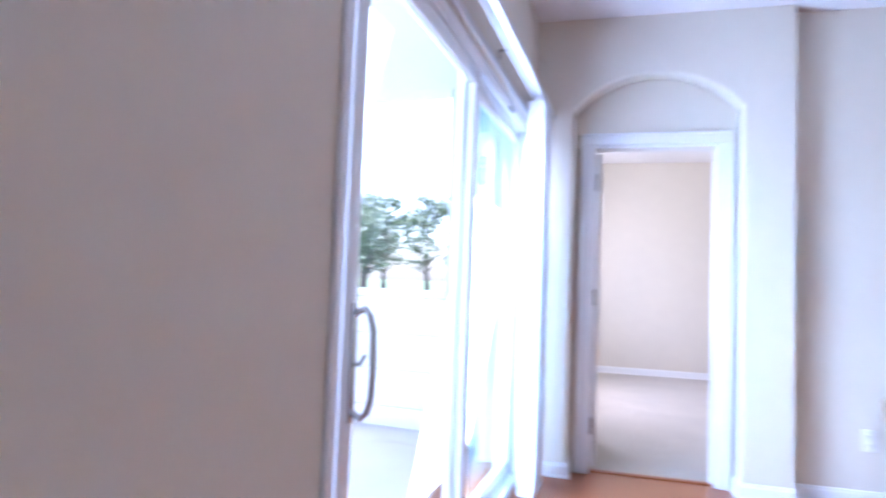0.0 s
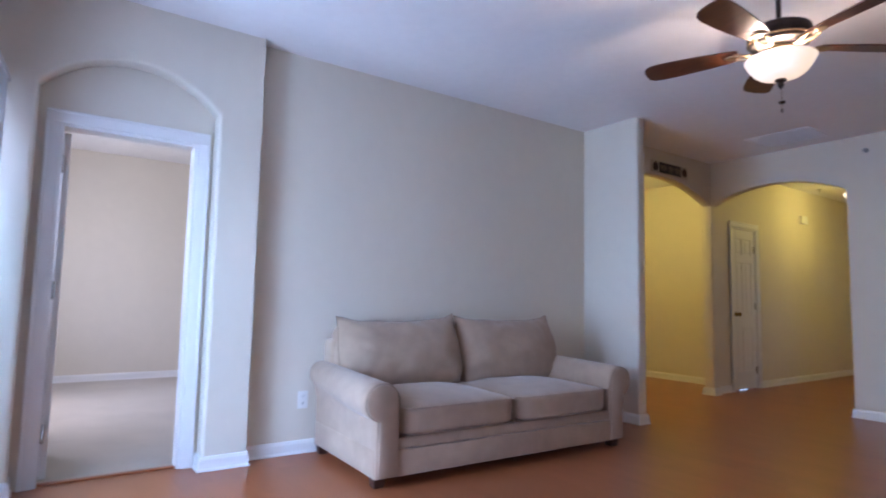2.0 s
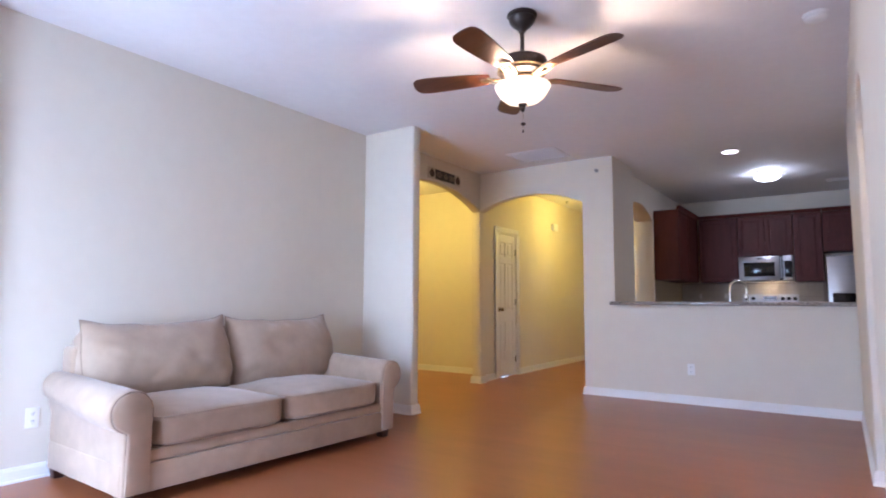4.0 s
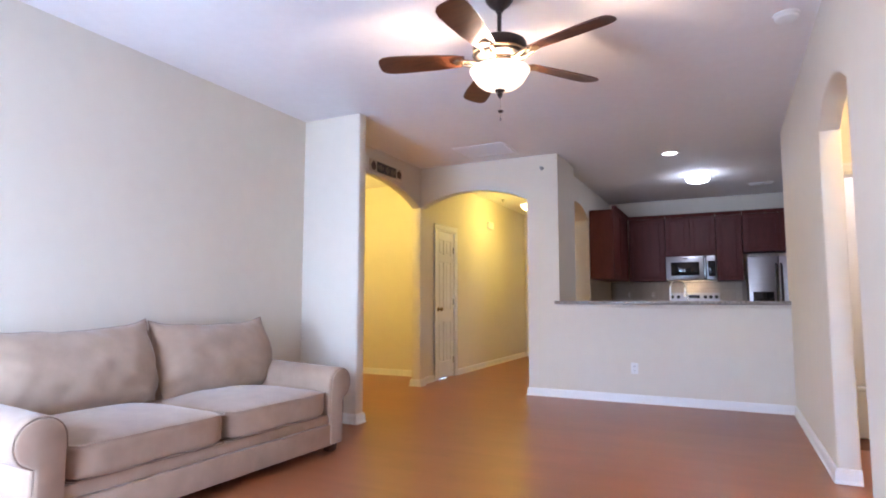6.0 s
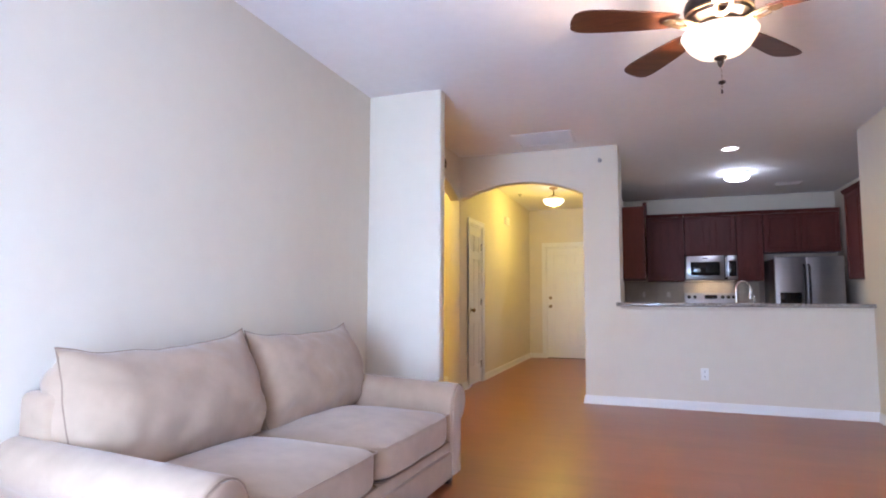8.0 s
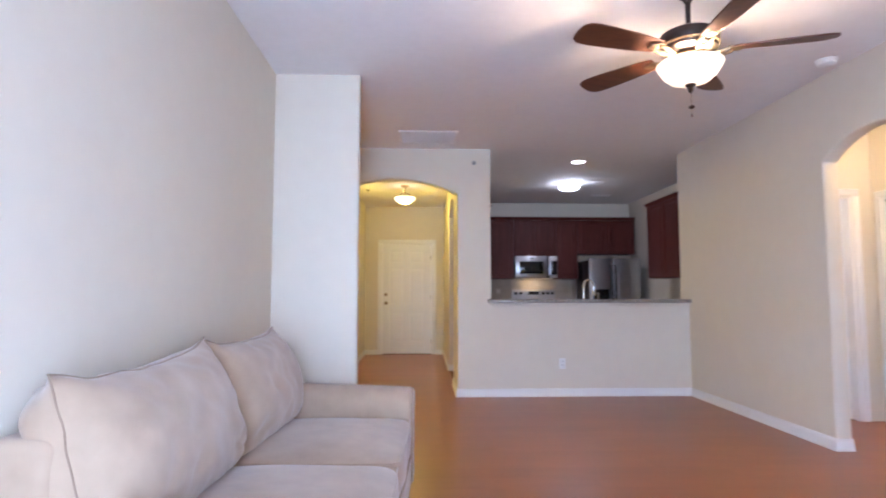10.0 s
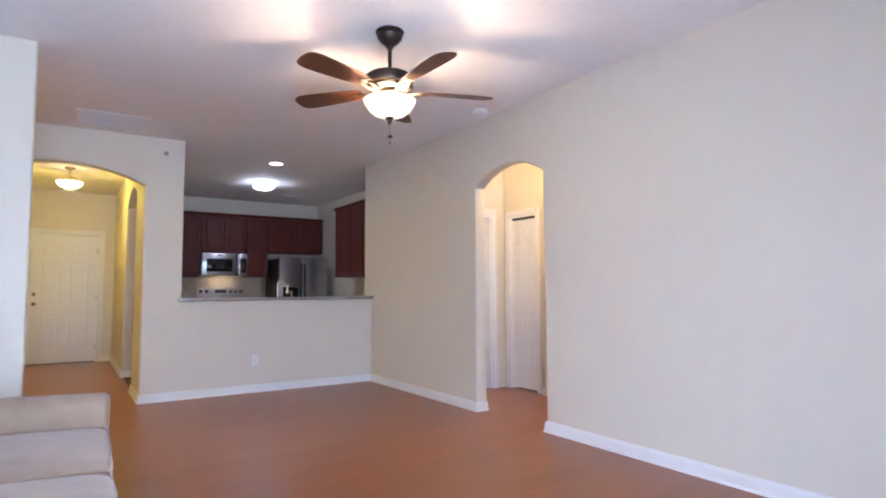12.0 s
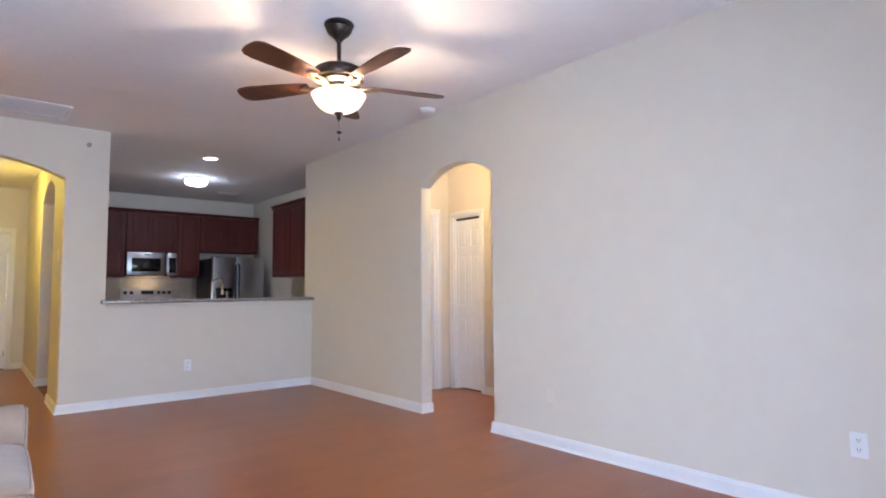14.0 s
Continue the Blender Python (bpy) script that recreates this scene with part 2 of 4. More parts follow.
def arch_pts(a0, a1, spring, peak, k=20):
    """Points of a segmental arch from a1 back to a0."""
    half, rise = (a1 - a0) / 2, peak - spring
    r = (half * half + rise * rise) / (2 * rise)
    mid, cz = (a0 + a1) / 2, peak - r
    out = []
    for i in range(k + 1):
        x = half - 2 * half * i / k
        out.append((mid + x, cz + math.sqrt(max(0, r * r - x * x))))
    return out


def wall_at(axis, c, u, z):
    return {"x": (c, u, z), "y": (u, c, z)}[axis]


def strip_wall(bm, axis, a, b, cols):
    """A wall of upright strips: each (u0, u1, bottom at u0, bottom at u1, top), pushed from a to b."""
    for u0, u1, z0, z1, top in cols:
        vs = [[bm.verts.new(wall_at(axis, c, u, z)) for u, z in ((u0, z0), (u1, z1), (u1, top), (u0, top))] for c in (a, b)]
        bm.faces.new(vs[0])
        bm.faces.new(vs[1])
        for k in range(4):
            bm.faces.new((vs[0][k], vs[0][(k + 1) % 4], vs[1][(k + 1) % 4], vs[1][k]))
    bmesh.ops.remove_doubles(bm, verts=bm.verts, dist=1e-5)
    bm.verts.index_update()
    seen = {}
    for f in bm.faces:
        seen.setdefault(frozenset(v.index for v in f.verts), []).append(f)
    bmesh.ops.delete(bm, geom=[f for fs in seen.values() if len(fs) > 1 for f in fs], context="FACES_ONLY")
    return bm


def arch_wall(bm, axis, a, b, u0, u1, o0, o1, spring, peak, top, r=0.014):
    """A wall from u0 to u1 with an arched opening o0 to o1; the opening's edges are rounded like plaster beads."""
    arc = arch_pts(o0, o1, spring, peak, 28)[::-1]
    half, rise = (o1 - o0) / 2, peak - spring
    rad = (half * half + rise * rise) / (2 * rise)
    mid, cz = (o0 + o1) / 2, peak - rad
    line = []
    left, right = o0 > u0 + 1e-4, u1 > o1 + 1e-4
    if left:
        line.append((o0, 0.0, -1, 0))
    for k, (u, z) in enumerate(arc):
        nu, nz = (u - mid) / rad, (z - cz) / rad
        if k == 0:
            nu, nz = (-1, 1) if left else (0, 1)
        if k == len(arc) - 1:
            nu, nz = (1, 1) if right else (0, 1)
        line.append((u, z, nu, nz))
    if right:
        line.append((o1, 0.0, 1, 0))
    lo, hi = min(a, b), max(a, b)
    rows = []
    for c, off in ((lo, r), (lo + r * 0.3, r * 0.3), (lo + r, 0), (hi - r, 0), (hi - r * 0.3, r * 0.3), (hi, r)):
        rows.append([bm.verts.new(wall_at(axis, c, u + nu * off, z + nz * off)) for u, z, nu, nz in line])
    for p, q in zip(rows, rows[1:]):
        for k in range(len(line) - 1):
            bm.faces.new((p[k], p[k + 1], q[k + 1], q[k]))

    def quad(c, *pts):
        bm.faces.new([bm.verts.new(wall_at(axis, c, u, z)) for u, z in pts])
    for c in (lo, hi):
        pts = [(u + nu * r, z + nz * r) for u, z, nu, nz in line]
        inner = pts[1 if left else 0:len(pts) - (1 if right else 0)]
        for p, q in zip(inner, inner[1:]):
            quad(c, p, q, (q[0], top), (p[0], top))
        if left:
            e, f = inner[0]
            quad(c, (u0, 0), (e, 0), (e, f), (u0, f))
            quad(c, (u0, f), (e, f), (e, top), (u0, top))
        if right:
            e, f = inner[-1]
            quad(c, (e, 0), (u1, 0), (u1, f), (e, f))
            quad(c, (e, f), (u1, f), (u1, top), (e, top))
    for u, z0 in ((u0, 0 if left else spring), (u1, 0 if right else spring)):
        bm.faces.new([bm.verts.new(wall_at(axis, c, u, z)) for c, z in ((lo, z0), (hi, z0), (hi, top), (lo, top))])
    bm.faces.new([bm.verts.new(wall_at(axis, c, u, top)) for c, u in ((lo, u0), (hi, u0), (hi, u1), (lo, u1))])
    return bm


def hole_wall(bm, axis, a, b, u0, u1, o0, o1, top_o, top):
    return strip_wall(bm, axis, a, b, [(u0, o0, 0, 0, top_o), (u0, o0, top_o, top_o, top), (o0, o1, top_o, top_o, top), (o1, u1, 0, 0, top_o), (o1, u1, top_o, top_o, top)])


def baseboard(pts, label="white painted baseboard at the foot of the wall"):
    """A moulded board along a line of floor points; the room lies to the left of the line."""
    prof = [(0.0, 0.0), (0.022, 0.0), (0.022, 0.008), (0.015, 0.018), (0.014, 0.066), (0.010, 0.074), (0.008, 0.083), (0.0, 0.086)]
    P = [Vector((x, y)) for x, y in pts]
    offs = []
    for i, p in enumerate(P):
        ns = []
        for a, b in ((i - 1, i), (i, i + 1)):
            if 0 <= a and b < len(P):
                d = (P[b] - P[a]).normalized()
                ns.append(Vector((-d.y, d.x)))
        offs.append(ns[0] if len(ns) == 1 else (ns[0] + ns[1]) / (1 + ns[0].dot(ns[1])))
    bm = bmesh.new()
    rows = [[bm.verts.new((p.x + o.x * u, p.y + o.y * u, z)) for u, z in prof] for p, o in zip(P, offs)]
    k = len(prof)
    for a, b in zip(rows, rows[1:]):
        for j in range(k):
            bm.faces.new((a[j], b[j], b[(j + 1) % k], a[(j + 1) % k]))
    bm.faces.new(rows[0])
    bm.faces.new(rows[-1])
    return struct("baseboard", bm, TRIM, label, angle=25)


def casing(name, axis, at, side, o0, o1, top, w=0.07, t=0.018, label="white painted door casing"):
    """A U of moulded boards round an opening on a wall face."""
    bm = bmesh.new()
    for u0, u1, z0, z1 in ((o0 - w, o0, 0, top), (o1, o1 + w, 0, top), (o0 - w, o1 + w, top, top + w)):
        lo, hi = sorted((at, at + side * t))
        lo2, hi2 = sorted((at, at + side * (t + 0.007)))
        if axis == "x":
            box(bm, lo, hi, u0, u1, z0, z1, 0.004)
        else:
            box(bm, u0, u1, lo, hi, z0, z1, 0.004)
        # raised outer bead
        e = 0.016
        if z1 > top:
            r = (u0, u1, z1 - e, z1)
        elif u0 < o0:
            r = (u0, u0 + e, z0, z1)
        else:
            r = (u1 - e, u1, z0, z1)
        if axis == "x":
            box(bm, lo2, hi2, r[0], r[1], r[2], r[3], 0.004)
        else:
            box(bm, r[0], r[1], lo2, hi2, r[2], r[3], 0.004)
    return struct(name, bm, TRIM, label)


# ---- shell ----
H = 2.74
XW, XE, YK = -0.107, 3.95, 8.265
struct("floor", B(-3.2, 6.2, 1.0, 12.9, -0.06, -0.012), SUBF, "wood laminate floor of the living room and halls")
struct("floor_carpet", B(-4.5, -0.190, 1.15, 6.05, -0.05, 0.004), CARPET, "beige wall-to-wall carpet of the side room")
struct("floor_kitchen", B(1.62, 4.75, 8.39, 12.15, -0.011, 0.0), KTILE, "beige tiled kitchen floor")
struct("threshold", B(-0.205, -0.155, 1.813, 2.502, -0.012, 0.010, bevel=0.004), PLANK, "reddish wood threshold strip between laminate and carpet")
struct("ceiling", B(-4.6, 6.2, 0.9, 12.9, H, H + 0.1), CEIL, "white lightly textured flat ceiling")

bm = hole_wall(bmesh.new(), "y", -0.14, 0.0, -0.25, 4.35, 0.12, 2.375, 2.06, H)
struct("wall_south", bm, WALL, "painted wall with the sliding patio door", m=SM)
bm = arch_wall(bmesh.new(), "x", -0.131, 0.0, 1.25, 2.875, 1.685, 2.61, 2.17, 2.385, H, 0.02)
struct("wall_west_niche", bm, WALL, "painted wall with a shallow arched niche")
bm = hole_wall(bmesh.new(), "x", -0.25, -0.13, 1.13, 2.875, 1.795, 2.52, 1.995, H)
struct("wall_west_door", bm, WALL, "painted wall behind the arched niche with the doorway")
struct("wall_west", B(-0.23, XW, 2.875, 6.10, 0, H), WALL, "pale painted wall behind the sofa")
bm = bmesh.new()
box(bm, -0.23, 0.51, 6.10, 6.21, 0, H)
bmesh.ops.bevel(bm, geom=[e for e in bm.edges if all(abs(v.co.x - 0.51) < 1e-4 for v in e.verts) and abs(e.verts[0].co.z - e.verts[1].co.z) > 1],
                offset=0.014, segments=3, affect="EDGES", profile=0.5)
struct("wall_pier", bm, WALL, "short painted wing wall beside the sofa")
bm = arch_wall(bmesh.new(), "x", -0.165, -0.04, 6.21, 8.39, 6.24, YK, 2.228, 2.452, H)
struct("wall_arch_hall", bm, WALL, "painted wall with an arched opening to the yellow-lit hall")
bm = arch_wall(bmesh.new(), "y", YK, 8.39, -0.04, 1.73, -0.04, 1.36, 2.228, 2.395, H)
struct("wall_arch_foyer", bm, WALL, "painted wall with an arched opening to the foyer")
struct("wall_bar", B(1.73, XE, YK, 8.39, 0, 1.018), WALL, "painted half wall under the breakfast bar")
bm = arch_wall(bmesh.new(), "x", XE, 4.068, 0.9, 8.46, 5.105, 6.035, 2.095, 2.248, H)
struct("wall_east", bm, WALL, "long painted wall with an arched opening")
bm = arch_wall(bmesh.new(), "x", 1.36, 1.62, 8.39, 12.63, 9.1, 10.4, 2.24, 2.41, H)
struct("wall_foyer_east", bm, WALL, "thick painted wall with an arch between foyer and kitchen")
struct("wall_kitchen_west", B(1.62, 1.73, 8.39, 9.05, 0, H), WALL, "painted kitchen side wall")
bm = hole_wall(bmesh.new(), "x", -0.225, -0.10, 8.39, 12.63, 8.815, 9.39, 2.035, H)
struct("wall_foyer_west", bm, WALL, "yellow-lit painted foyer wall")
bm = hole_wall(bmesh.new(), "y", 12.63, 12.75, -0.3, 1.7, 0.205, 1.145, 2.05, H)
struct("wall_foyer_north", bm, WALL, "yellow-lit painted wall round the front door")
struct("wall_kitchen_north", B(1.62, 4.82, 12.12, 12.24, 0, H), WALL, "painted kitchen back wall above the cabinets")
struct("wall_kitchen_east", B(4.70, 4.82, 8.39, 12.12, 0, H), WALL, "painted kitchen side wall")
struct("wall_kitchen_south", B(4.068, 6.1, YK, 8.39, 0, H), WALL, "painted wall between kitchen and bathroom")
struct("wall_hall_north", B(-3.0, -0.225, 9.05, 9.17, 0, H), WALL, "yellow-lit painted hall wall")
# unseen panel added to stop hall light leaking under the closet door
struct("light_block_closet", B(-0.30, -0.227, 8.75, 9.048, 0, H), WALL, "unseen panel added to block hall light behind the closet door")
struct("wall_hall_west", B(-3.12, -3.0, 6.1, 9.17, 0, H), WALL, "painted end wall of the hall")
struct("wall_hall_south", B(-4.4, -0.23, 6.06, 6.20, 0, H), WALL, "painted wall between hall and side room")
struct("wall_room_west", B(-4.42, -4.30, 1.12, 6.06, 0, H), WALL, "pale painted far wall of the carpeted room")
bm = bmesh.new()
for x0, x1, z0, z1 in ((-4.30, -3.1, 0, H), (-1.6, -0.25, 0, H), (-3.1, -1.6, 0, 0.8), (-3.1, -1.6, 2.2, H)):
    box(bm, x0, x1, 1.13, 1.25, z0, z1)
struct("wall_room_south", bm, WALL, "painted window wall of the carpeted room")
bm = hole_wall(bmesh.new(), "y", 6.95, 7.07, 4.068, 5.17, 4.10, 4.85, 2.0, H)
struct("wall_hall_bath", bm, WALL, "painted hall wall with the bathroom doorway")
bm = hole_wall(bmesh.new(), "x", 5.05, 5.17, 3.6, 6.95, 6.395, 6.845, 1.975, H)
struct("wall_closet", bm, WALL, "warm-lit painted hall wall with the closet opening")
struct("wall_closet_back", B(5.62, 5.72, 3.6, 8.265, 0, H), WALL, "painted wall behind the closet")
struct("wall_hall_end", B(4.068, 5.05, 3.5, 3.6, 0, H), WALL, "painted end wall of the east hall")

for run in (
    [sp(2.412, 0, 0)[:2], sp(3.94, 0, 0)[:2]],
    [(XE, 1.19), (XE, 5.105), (4.068, 5.105)],
    [(XE, YK), (XE, 6.035), (4.068, 6.035)][::-1],
    [(1.36, 8.39), (1.36, YK), (XE, YK)][::-1],
    [(XW, 6.10), (0.51, 6.10), (0.51, 6.21), (-0.04, 6.21)][::-1],
    [(XW, 2.875), (XW, 6.10)][::-1],
    [(-0.13, 2.61), (0, 2.61), (0, 2.875), (XW, 2.875)][::-1],
    [(0, 1.48), (0, 1.685), (-0.13, 1.685)][::-1],
    [(-0.165, 8.39), (-0.165, YK), (-0.04, YK), (-0.04, 8.39)][::-1],
    [(-0.10, 8.39), (-0.10, 8.745)][::-1],
    [(-0.10, 9.46), (-0.10, 12.63), (0.135, 12.63)][::-1],
    [(1.215, 12.63), (1.36, 12.63), (1.36, 10.4), (1.62, 10.4)][::-1],
    [(1.62, 9.1), (1.36, 9.1), (1.36, 8.39)][::-1],
    [(-3.0, 9.05), (-0.225, 9.05)][::-1],
    [(-4.30, 1.25), (-4.30, 6.06)][::-1],
    [(5.05, 3.6), (5.05, 6.325)],
):
    baseboard(run)


# ---- doors ----
def six_panel(bm, w, h, t=0.035):
    """A six-panel slab: stiles and rails with sunk, raised-centre panels; x across, y thick, z up."""
    sw, mw = 0.115 * w / 0.8, 0.10 * w / 0.8
    rows = [(0.0, 0.22), (0.76, 0.92), (1.58, 1.68), (h - 0.115, h)]
    for z0, z1 in rows:
        box(bm, sw, w - sw, -t / 2, t / 2, z0, z1, 0.003, 1)
    for x0, x1 in ((0, sw), (w - sw, w)):
        box(bm, x0, x1, -t / 2, t / 2, 0, h, 0.003, 1)
    for (a, z0), (z1, b) in zip(rows, rows[1:]):
        box(bm, (w - mw) / 2, (w + mw) / 2, -t / 2, t / 2, z0, z1, 0.003, 1)
        for x0, x1 in ((sw, (w - mw) / 2), ((w + mw) / 2, w - sw)):
            box(bm, x0, x1, -t / 2 + 0.011, t / 2 - 0.011, z0, z1)
            box(bm, x0 + 0.03, x1 - 0.03, -t / 2 + 0.004, t / 2 - 0.004, z0 + 0.03, z1 - 0.03, 0.006, 1)
    return bm


def knob(parent, x, z, side=-1, mat_=BRASS, name="door_knob"):
    bm = bmesh.new()
    prof = [(0.031, 0.0), (0.031, 0.006), (0.012, 0.010), (0.011, 0.03), (0.02, 0.036), (0.027, 0.046), (0.026, 0.058), (0.014, 0.066), (0.002, 0.067)]
    lathe(bm, prof, 20)
    bmesh.ops.transform(bm, matrix=Matrix.Translation((x, side * 0.0175, z)) @ Matrix.Rotation(radians(90 * -side), 4, "X"), verts=bm.verts)
    return part(name, bm, mat_, parent, "antique brass knob")


def hinges(parent, x, y, zs):
    for z in zs:
        bm = bmesh.new()
        lathe(bm, [(0.007, -0.045), (0.007, 0.045)], 10, (x, y, z))
        box(bm, x - 0.014, x + 0.014, y + 0.003, y + 0.007, z - 0.043, z + 0.043)
        part("hinge", bm, NICKEL, parent, "grey metal hinge")


def door(name, m, w, h, label, hinge_x=None, knob_x=None):
    d = thing(name, m, label, "door")
    tagged(d, kind="structure")
    part("door_leaf", six_panel(bmesh.new(), w, h), DOORM, d)
    if knob_x is not None:
        knob(d, knob_x, 0.93)
    if hinge_x is not None:
        hinges(d, hinge_x, -0.022, (0.22, 1.03, h - 0.24))
    return d


def jamb(axis, a, b, o0, o1, top, t=0.018):
    bm = bmesh.new()
    for u0, u1, z0, z1 in ((o0, o0 + t, 0, top), (o1 - t, o1, 0, top), (o0 + t, o1 - t, top - t, top)):
        if axis == "x":
            box(bm, a, b, u0, u1, z0, z1)
        else:
            box(bm, u0, u1, a, b, z0, z1)
    return struct("door_jamb", bm, TRIM, "white painted door jamb")


casing("trim_west_door", "x", -0.13, 1, 1.795, 2.52, 1.995)
jamb("x", -0.252, -0.128, 1.795, 2.52, 1.995)
d = door("door_1", pose(-0.248, 1.836, 0.012, 0, 0, 182), 0.68, 1.955, "open white six-panel door swung into the carpeted room")
for z in (0.28, 1.055, 1.765):
    bm = bmesh.new()
    box(bm, -0.175, -0.136, 1.8132, 1.8165, z - 0.05, z + 0.05, 0.001)
    lathe(bm, [(0.0075, -0.05), (0.0075, 0.05)], 10, (-0.142, 1.822, z))
    whole("hinge", bm, NICKEL, "grey metal hinge leaf screwed to the white jamb", "hinge", "hinges of the side room door")

casing("trim_foyer_closet", "x", -0.10, 1, 8.815, 9.39, 2.035)
jamb("x", -0.225, -0.098, 8.815, 9.39, 2.035)
door("door_2", pose(-0.125, 8.836, 0.012, 0, 0, 90), 0.533, 2.0, "closed narrow white six-panel closet door in the foyer", 0.535, 0.06)
casing("trim_front_door", "y", 12.63, -1, 0.205, 1.145, 2.05)
jamb("y", 12.628, 12.75, 0.205, 1.145, 2.05)
d = door("door_3", pose(0.225, 12.665, 0.014, 0, 0, 0), 0.90, 2.012, "closed white six-panel front door with brass locks", 0.903, 0.06)
bm = bmesh.new()
lathe(bm, [(0.03, 0), (0.03, 0.008), (0.022, 0.016), (0.004, 0.018)], 20)
box(bm, -0.004, 0.004, -0.014, 0.014, 0.016, 0.03, 0.002)
bmesh.ops.transform(bm, matrix=Matrix.Translation((0.06, -0.0175, 1.085)) @ Matrix.Rotation(radians(90), 4, "X"), verts=bm.verts)
part("deadbolt", bm, BRASS, d, "antique brass deadbolt")
struct("threshold_front", B(0.223, 1.127, 12.632, 12.70, -0.012, 0.012, bevel=0.004), DARKWOOD, "dark metal sill under the front door")

casing("trim_bath_door", "y", 6.95, -1, 4.10, 4.85, 2.0, w=0.065)
jamb("y", 6.948, 7.07, 4.10, 4.85, 2.0)
door("door_4", pose(4.828, 7.05, 0.012, 0, 0, 93), 0.70, 1.96, "open white six-panel bathroom door", None, 0.64)
casing("trim_closet", "x", 5.05, -1, 6.395, 6.845, 1.975, w=0.055)
jamb("x", 5.048, 5.17, 6.395, 6.845, 1.975)
bif = thing("door_5", pose(5.085, 6.84, 0.02, 0, 0, -90), "closed white bifold closet door with moulded panels", "door")
tagged(bif, kind="structure")
for k in (0, 1):
    bm = bmesh.new()
    w, h, t = 0.217, 1.90, 0.03
    sw = 0.04
    rows = [(0.0, 0.17), (0.80, 0.93), (1.50, 1.60), (h - 0.09, h)]
    x = k * 0.2185
    box(bm, x, x + sw, -t / 2, t / 2, 0, h, 0.002, 1)
    box(bm, x + w - sw, x + w, -t / 2, t / 2, 0, h, 0.002, 1)
    for z0, z1 in rows:
        box(bm, x + sw, x + w - sw, -t / 2, t / 2, z0, z1, 0.002, 1)
    for (a, z0), (z1, b) in zip(rows, rows[1:]):
        box(bm, x + sw, x + w - sw, -t / 2 + 0.009, t / 2 - 0.009, z0, z1)
        box(bm, x + sw + 0.02, x + w - sw - 0.02, -t / 2 + 0.003, t / 2 - 0.003, z0 + 0.02, z1 - 0.02, 0.004, 1)
    leaf = part("door_leaf", bm, DOORM, bif)
    if k == 1:
        bm = bmesh.new()
        lathe(bm, [(0.008, 0), (0.008, 0.012), (0.016, 0.02), (0.015, 0.03), (0.003, 0.034)], 16)
        bmesh.ops.transform(bm, matrix=Matrix.Translation((x + 0.10, -0.015, 0.865)) @ Matrix.Rotation(radians(90), 4, "X"), verts=bm.verts)
        part("door_knob", bm, DOORM, leaf)
part("track", B(0.0, 0.437, -0.012, 0.012, 1.915, 1.935), SLOT, bif, "dark metal track")

# bathroom seen through the open door
tubthing = thing("bathtub", pose(0, 0, 0), "white enamel bathtub against the bathroom wall", "bathtub")
part("apron", B(4.06, 5.6, 7.42, 7.46, 0, 0.36, bevel=0.012), TUB, tubthing)
part("rim", B(4.06, 5.6, 7.40, 7.52, 0.36, 0.39, bevel=0.012), TUB, tubthing)
part("basin", B(4.06, 5.6, 7.52, 8.2, 0.0, 0.10, bevel=0.02), TUB, tubthing)

# ---- sliding patio door and blinds ----
sl = thing("window_1", SM, "white vinyl sliding patio door, closed, bright daylight behind", "patio door")
tagged(sl, kind="structure")
bm = bmesh.new()
for a in ((0.12, 0.16, 0, 2.06), (2.335, 2.375, 0, 2.06), (0.16, 2.335, 2.015, 2.06), (0.16, 2.335, -0.012, 0.03)):
    box(bm, a[0], a[1], -0.125, -0.012, a[2], a[3], 0.004)
for n0 in (-0.112, -0.066, -0.022):
    box(bm, 0.16, 2.335, n0 - 0.005, n0 + 0.005, 1.995, 2.015)
    box(bm, 0.16, 2.335, n0 - 0.005, n0 + 0.005, 0.03, 0.045)
part("window_frame", bm, VINYL, sl)
# thin inside casing round the frame
bm = bmesh.new()
box(bm, 2.375, 2.41, 0.0, 0.012, 0, 2.095, 0.003)
box(bm, 0.085, 0.12, 0.0, 0.012, 0, 2.095, 0.003)
box(bm, 0.12, 2.375, 0.0, 0.012, 2.06, 2.095, 0.003)
part("casing", bm, VINYL, sl)


def sash(name, u0, u1, n, pane, tint="", label=""):
    bm = bmesh.new()
    z0, z1, s = 0.045, 1.995, 0.062
    box(bm, u0, u0 + s, n - 0.018, n + 0.018, z0, z1, 0.004)
    box(bm, u1 - s, u1, n - 0.018, n + 0.018, z0, z1, 0.004)
    box(bm, u0 + s, u1 - s, n - 0.018, n + 0.018, z1 - s, z1, 0.004)
    box(bm, u0 + s, u1 - s, n - 0.018, n + 0.018, z0, z0 + 0.085, 0.004)
    f = part(name, bm, VINYL, sl, label)
    g = part("pane", B(u0 + s, u1 - s, n - 0.004, n + 0.004, z0 + 0.085, z1 - s), pane, f, tint)
    g.visible_shadow = False
    return f


sash("fixed_panel", 0.162, 1.275, -0.09, TGLASS, "teal tinted glass")
slide = sash("sliding_panel", 1.205, 2.29, -0.044, GLASS)
bm = bmesh.new()
hp = [(2.243, -0.026, 1.040), (2.243, 0.002, 1.058), (2.243, 0.018, 1.040), (2.243, 0.027, 1.008), (2.243, 0.029, 0.93), (2.243, 0.027, 0.852), (2.243, 0.018, 0.82),
      (2.243, 0.002, 0.802), (2.243, -0.026, 0.82)]
tube(bm, hp, 0.0085, 10)
box(bm, 2.230, 2.256, -0.027, -0.02, 0.79, 1.07, 0.003)
part("handle", bm, NICKEL, slide, "grey pull handle")
bm = bmesh.new()
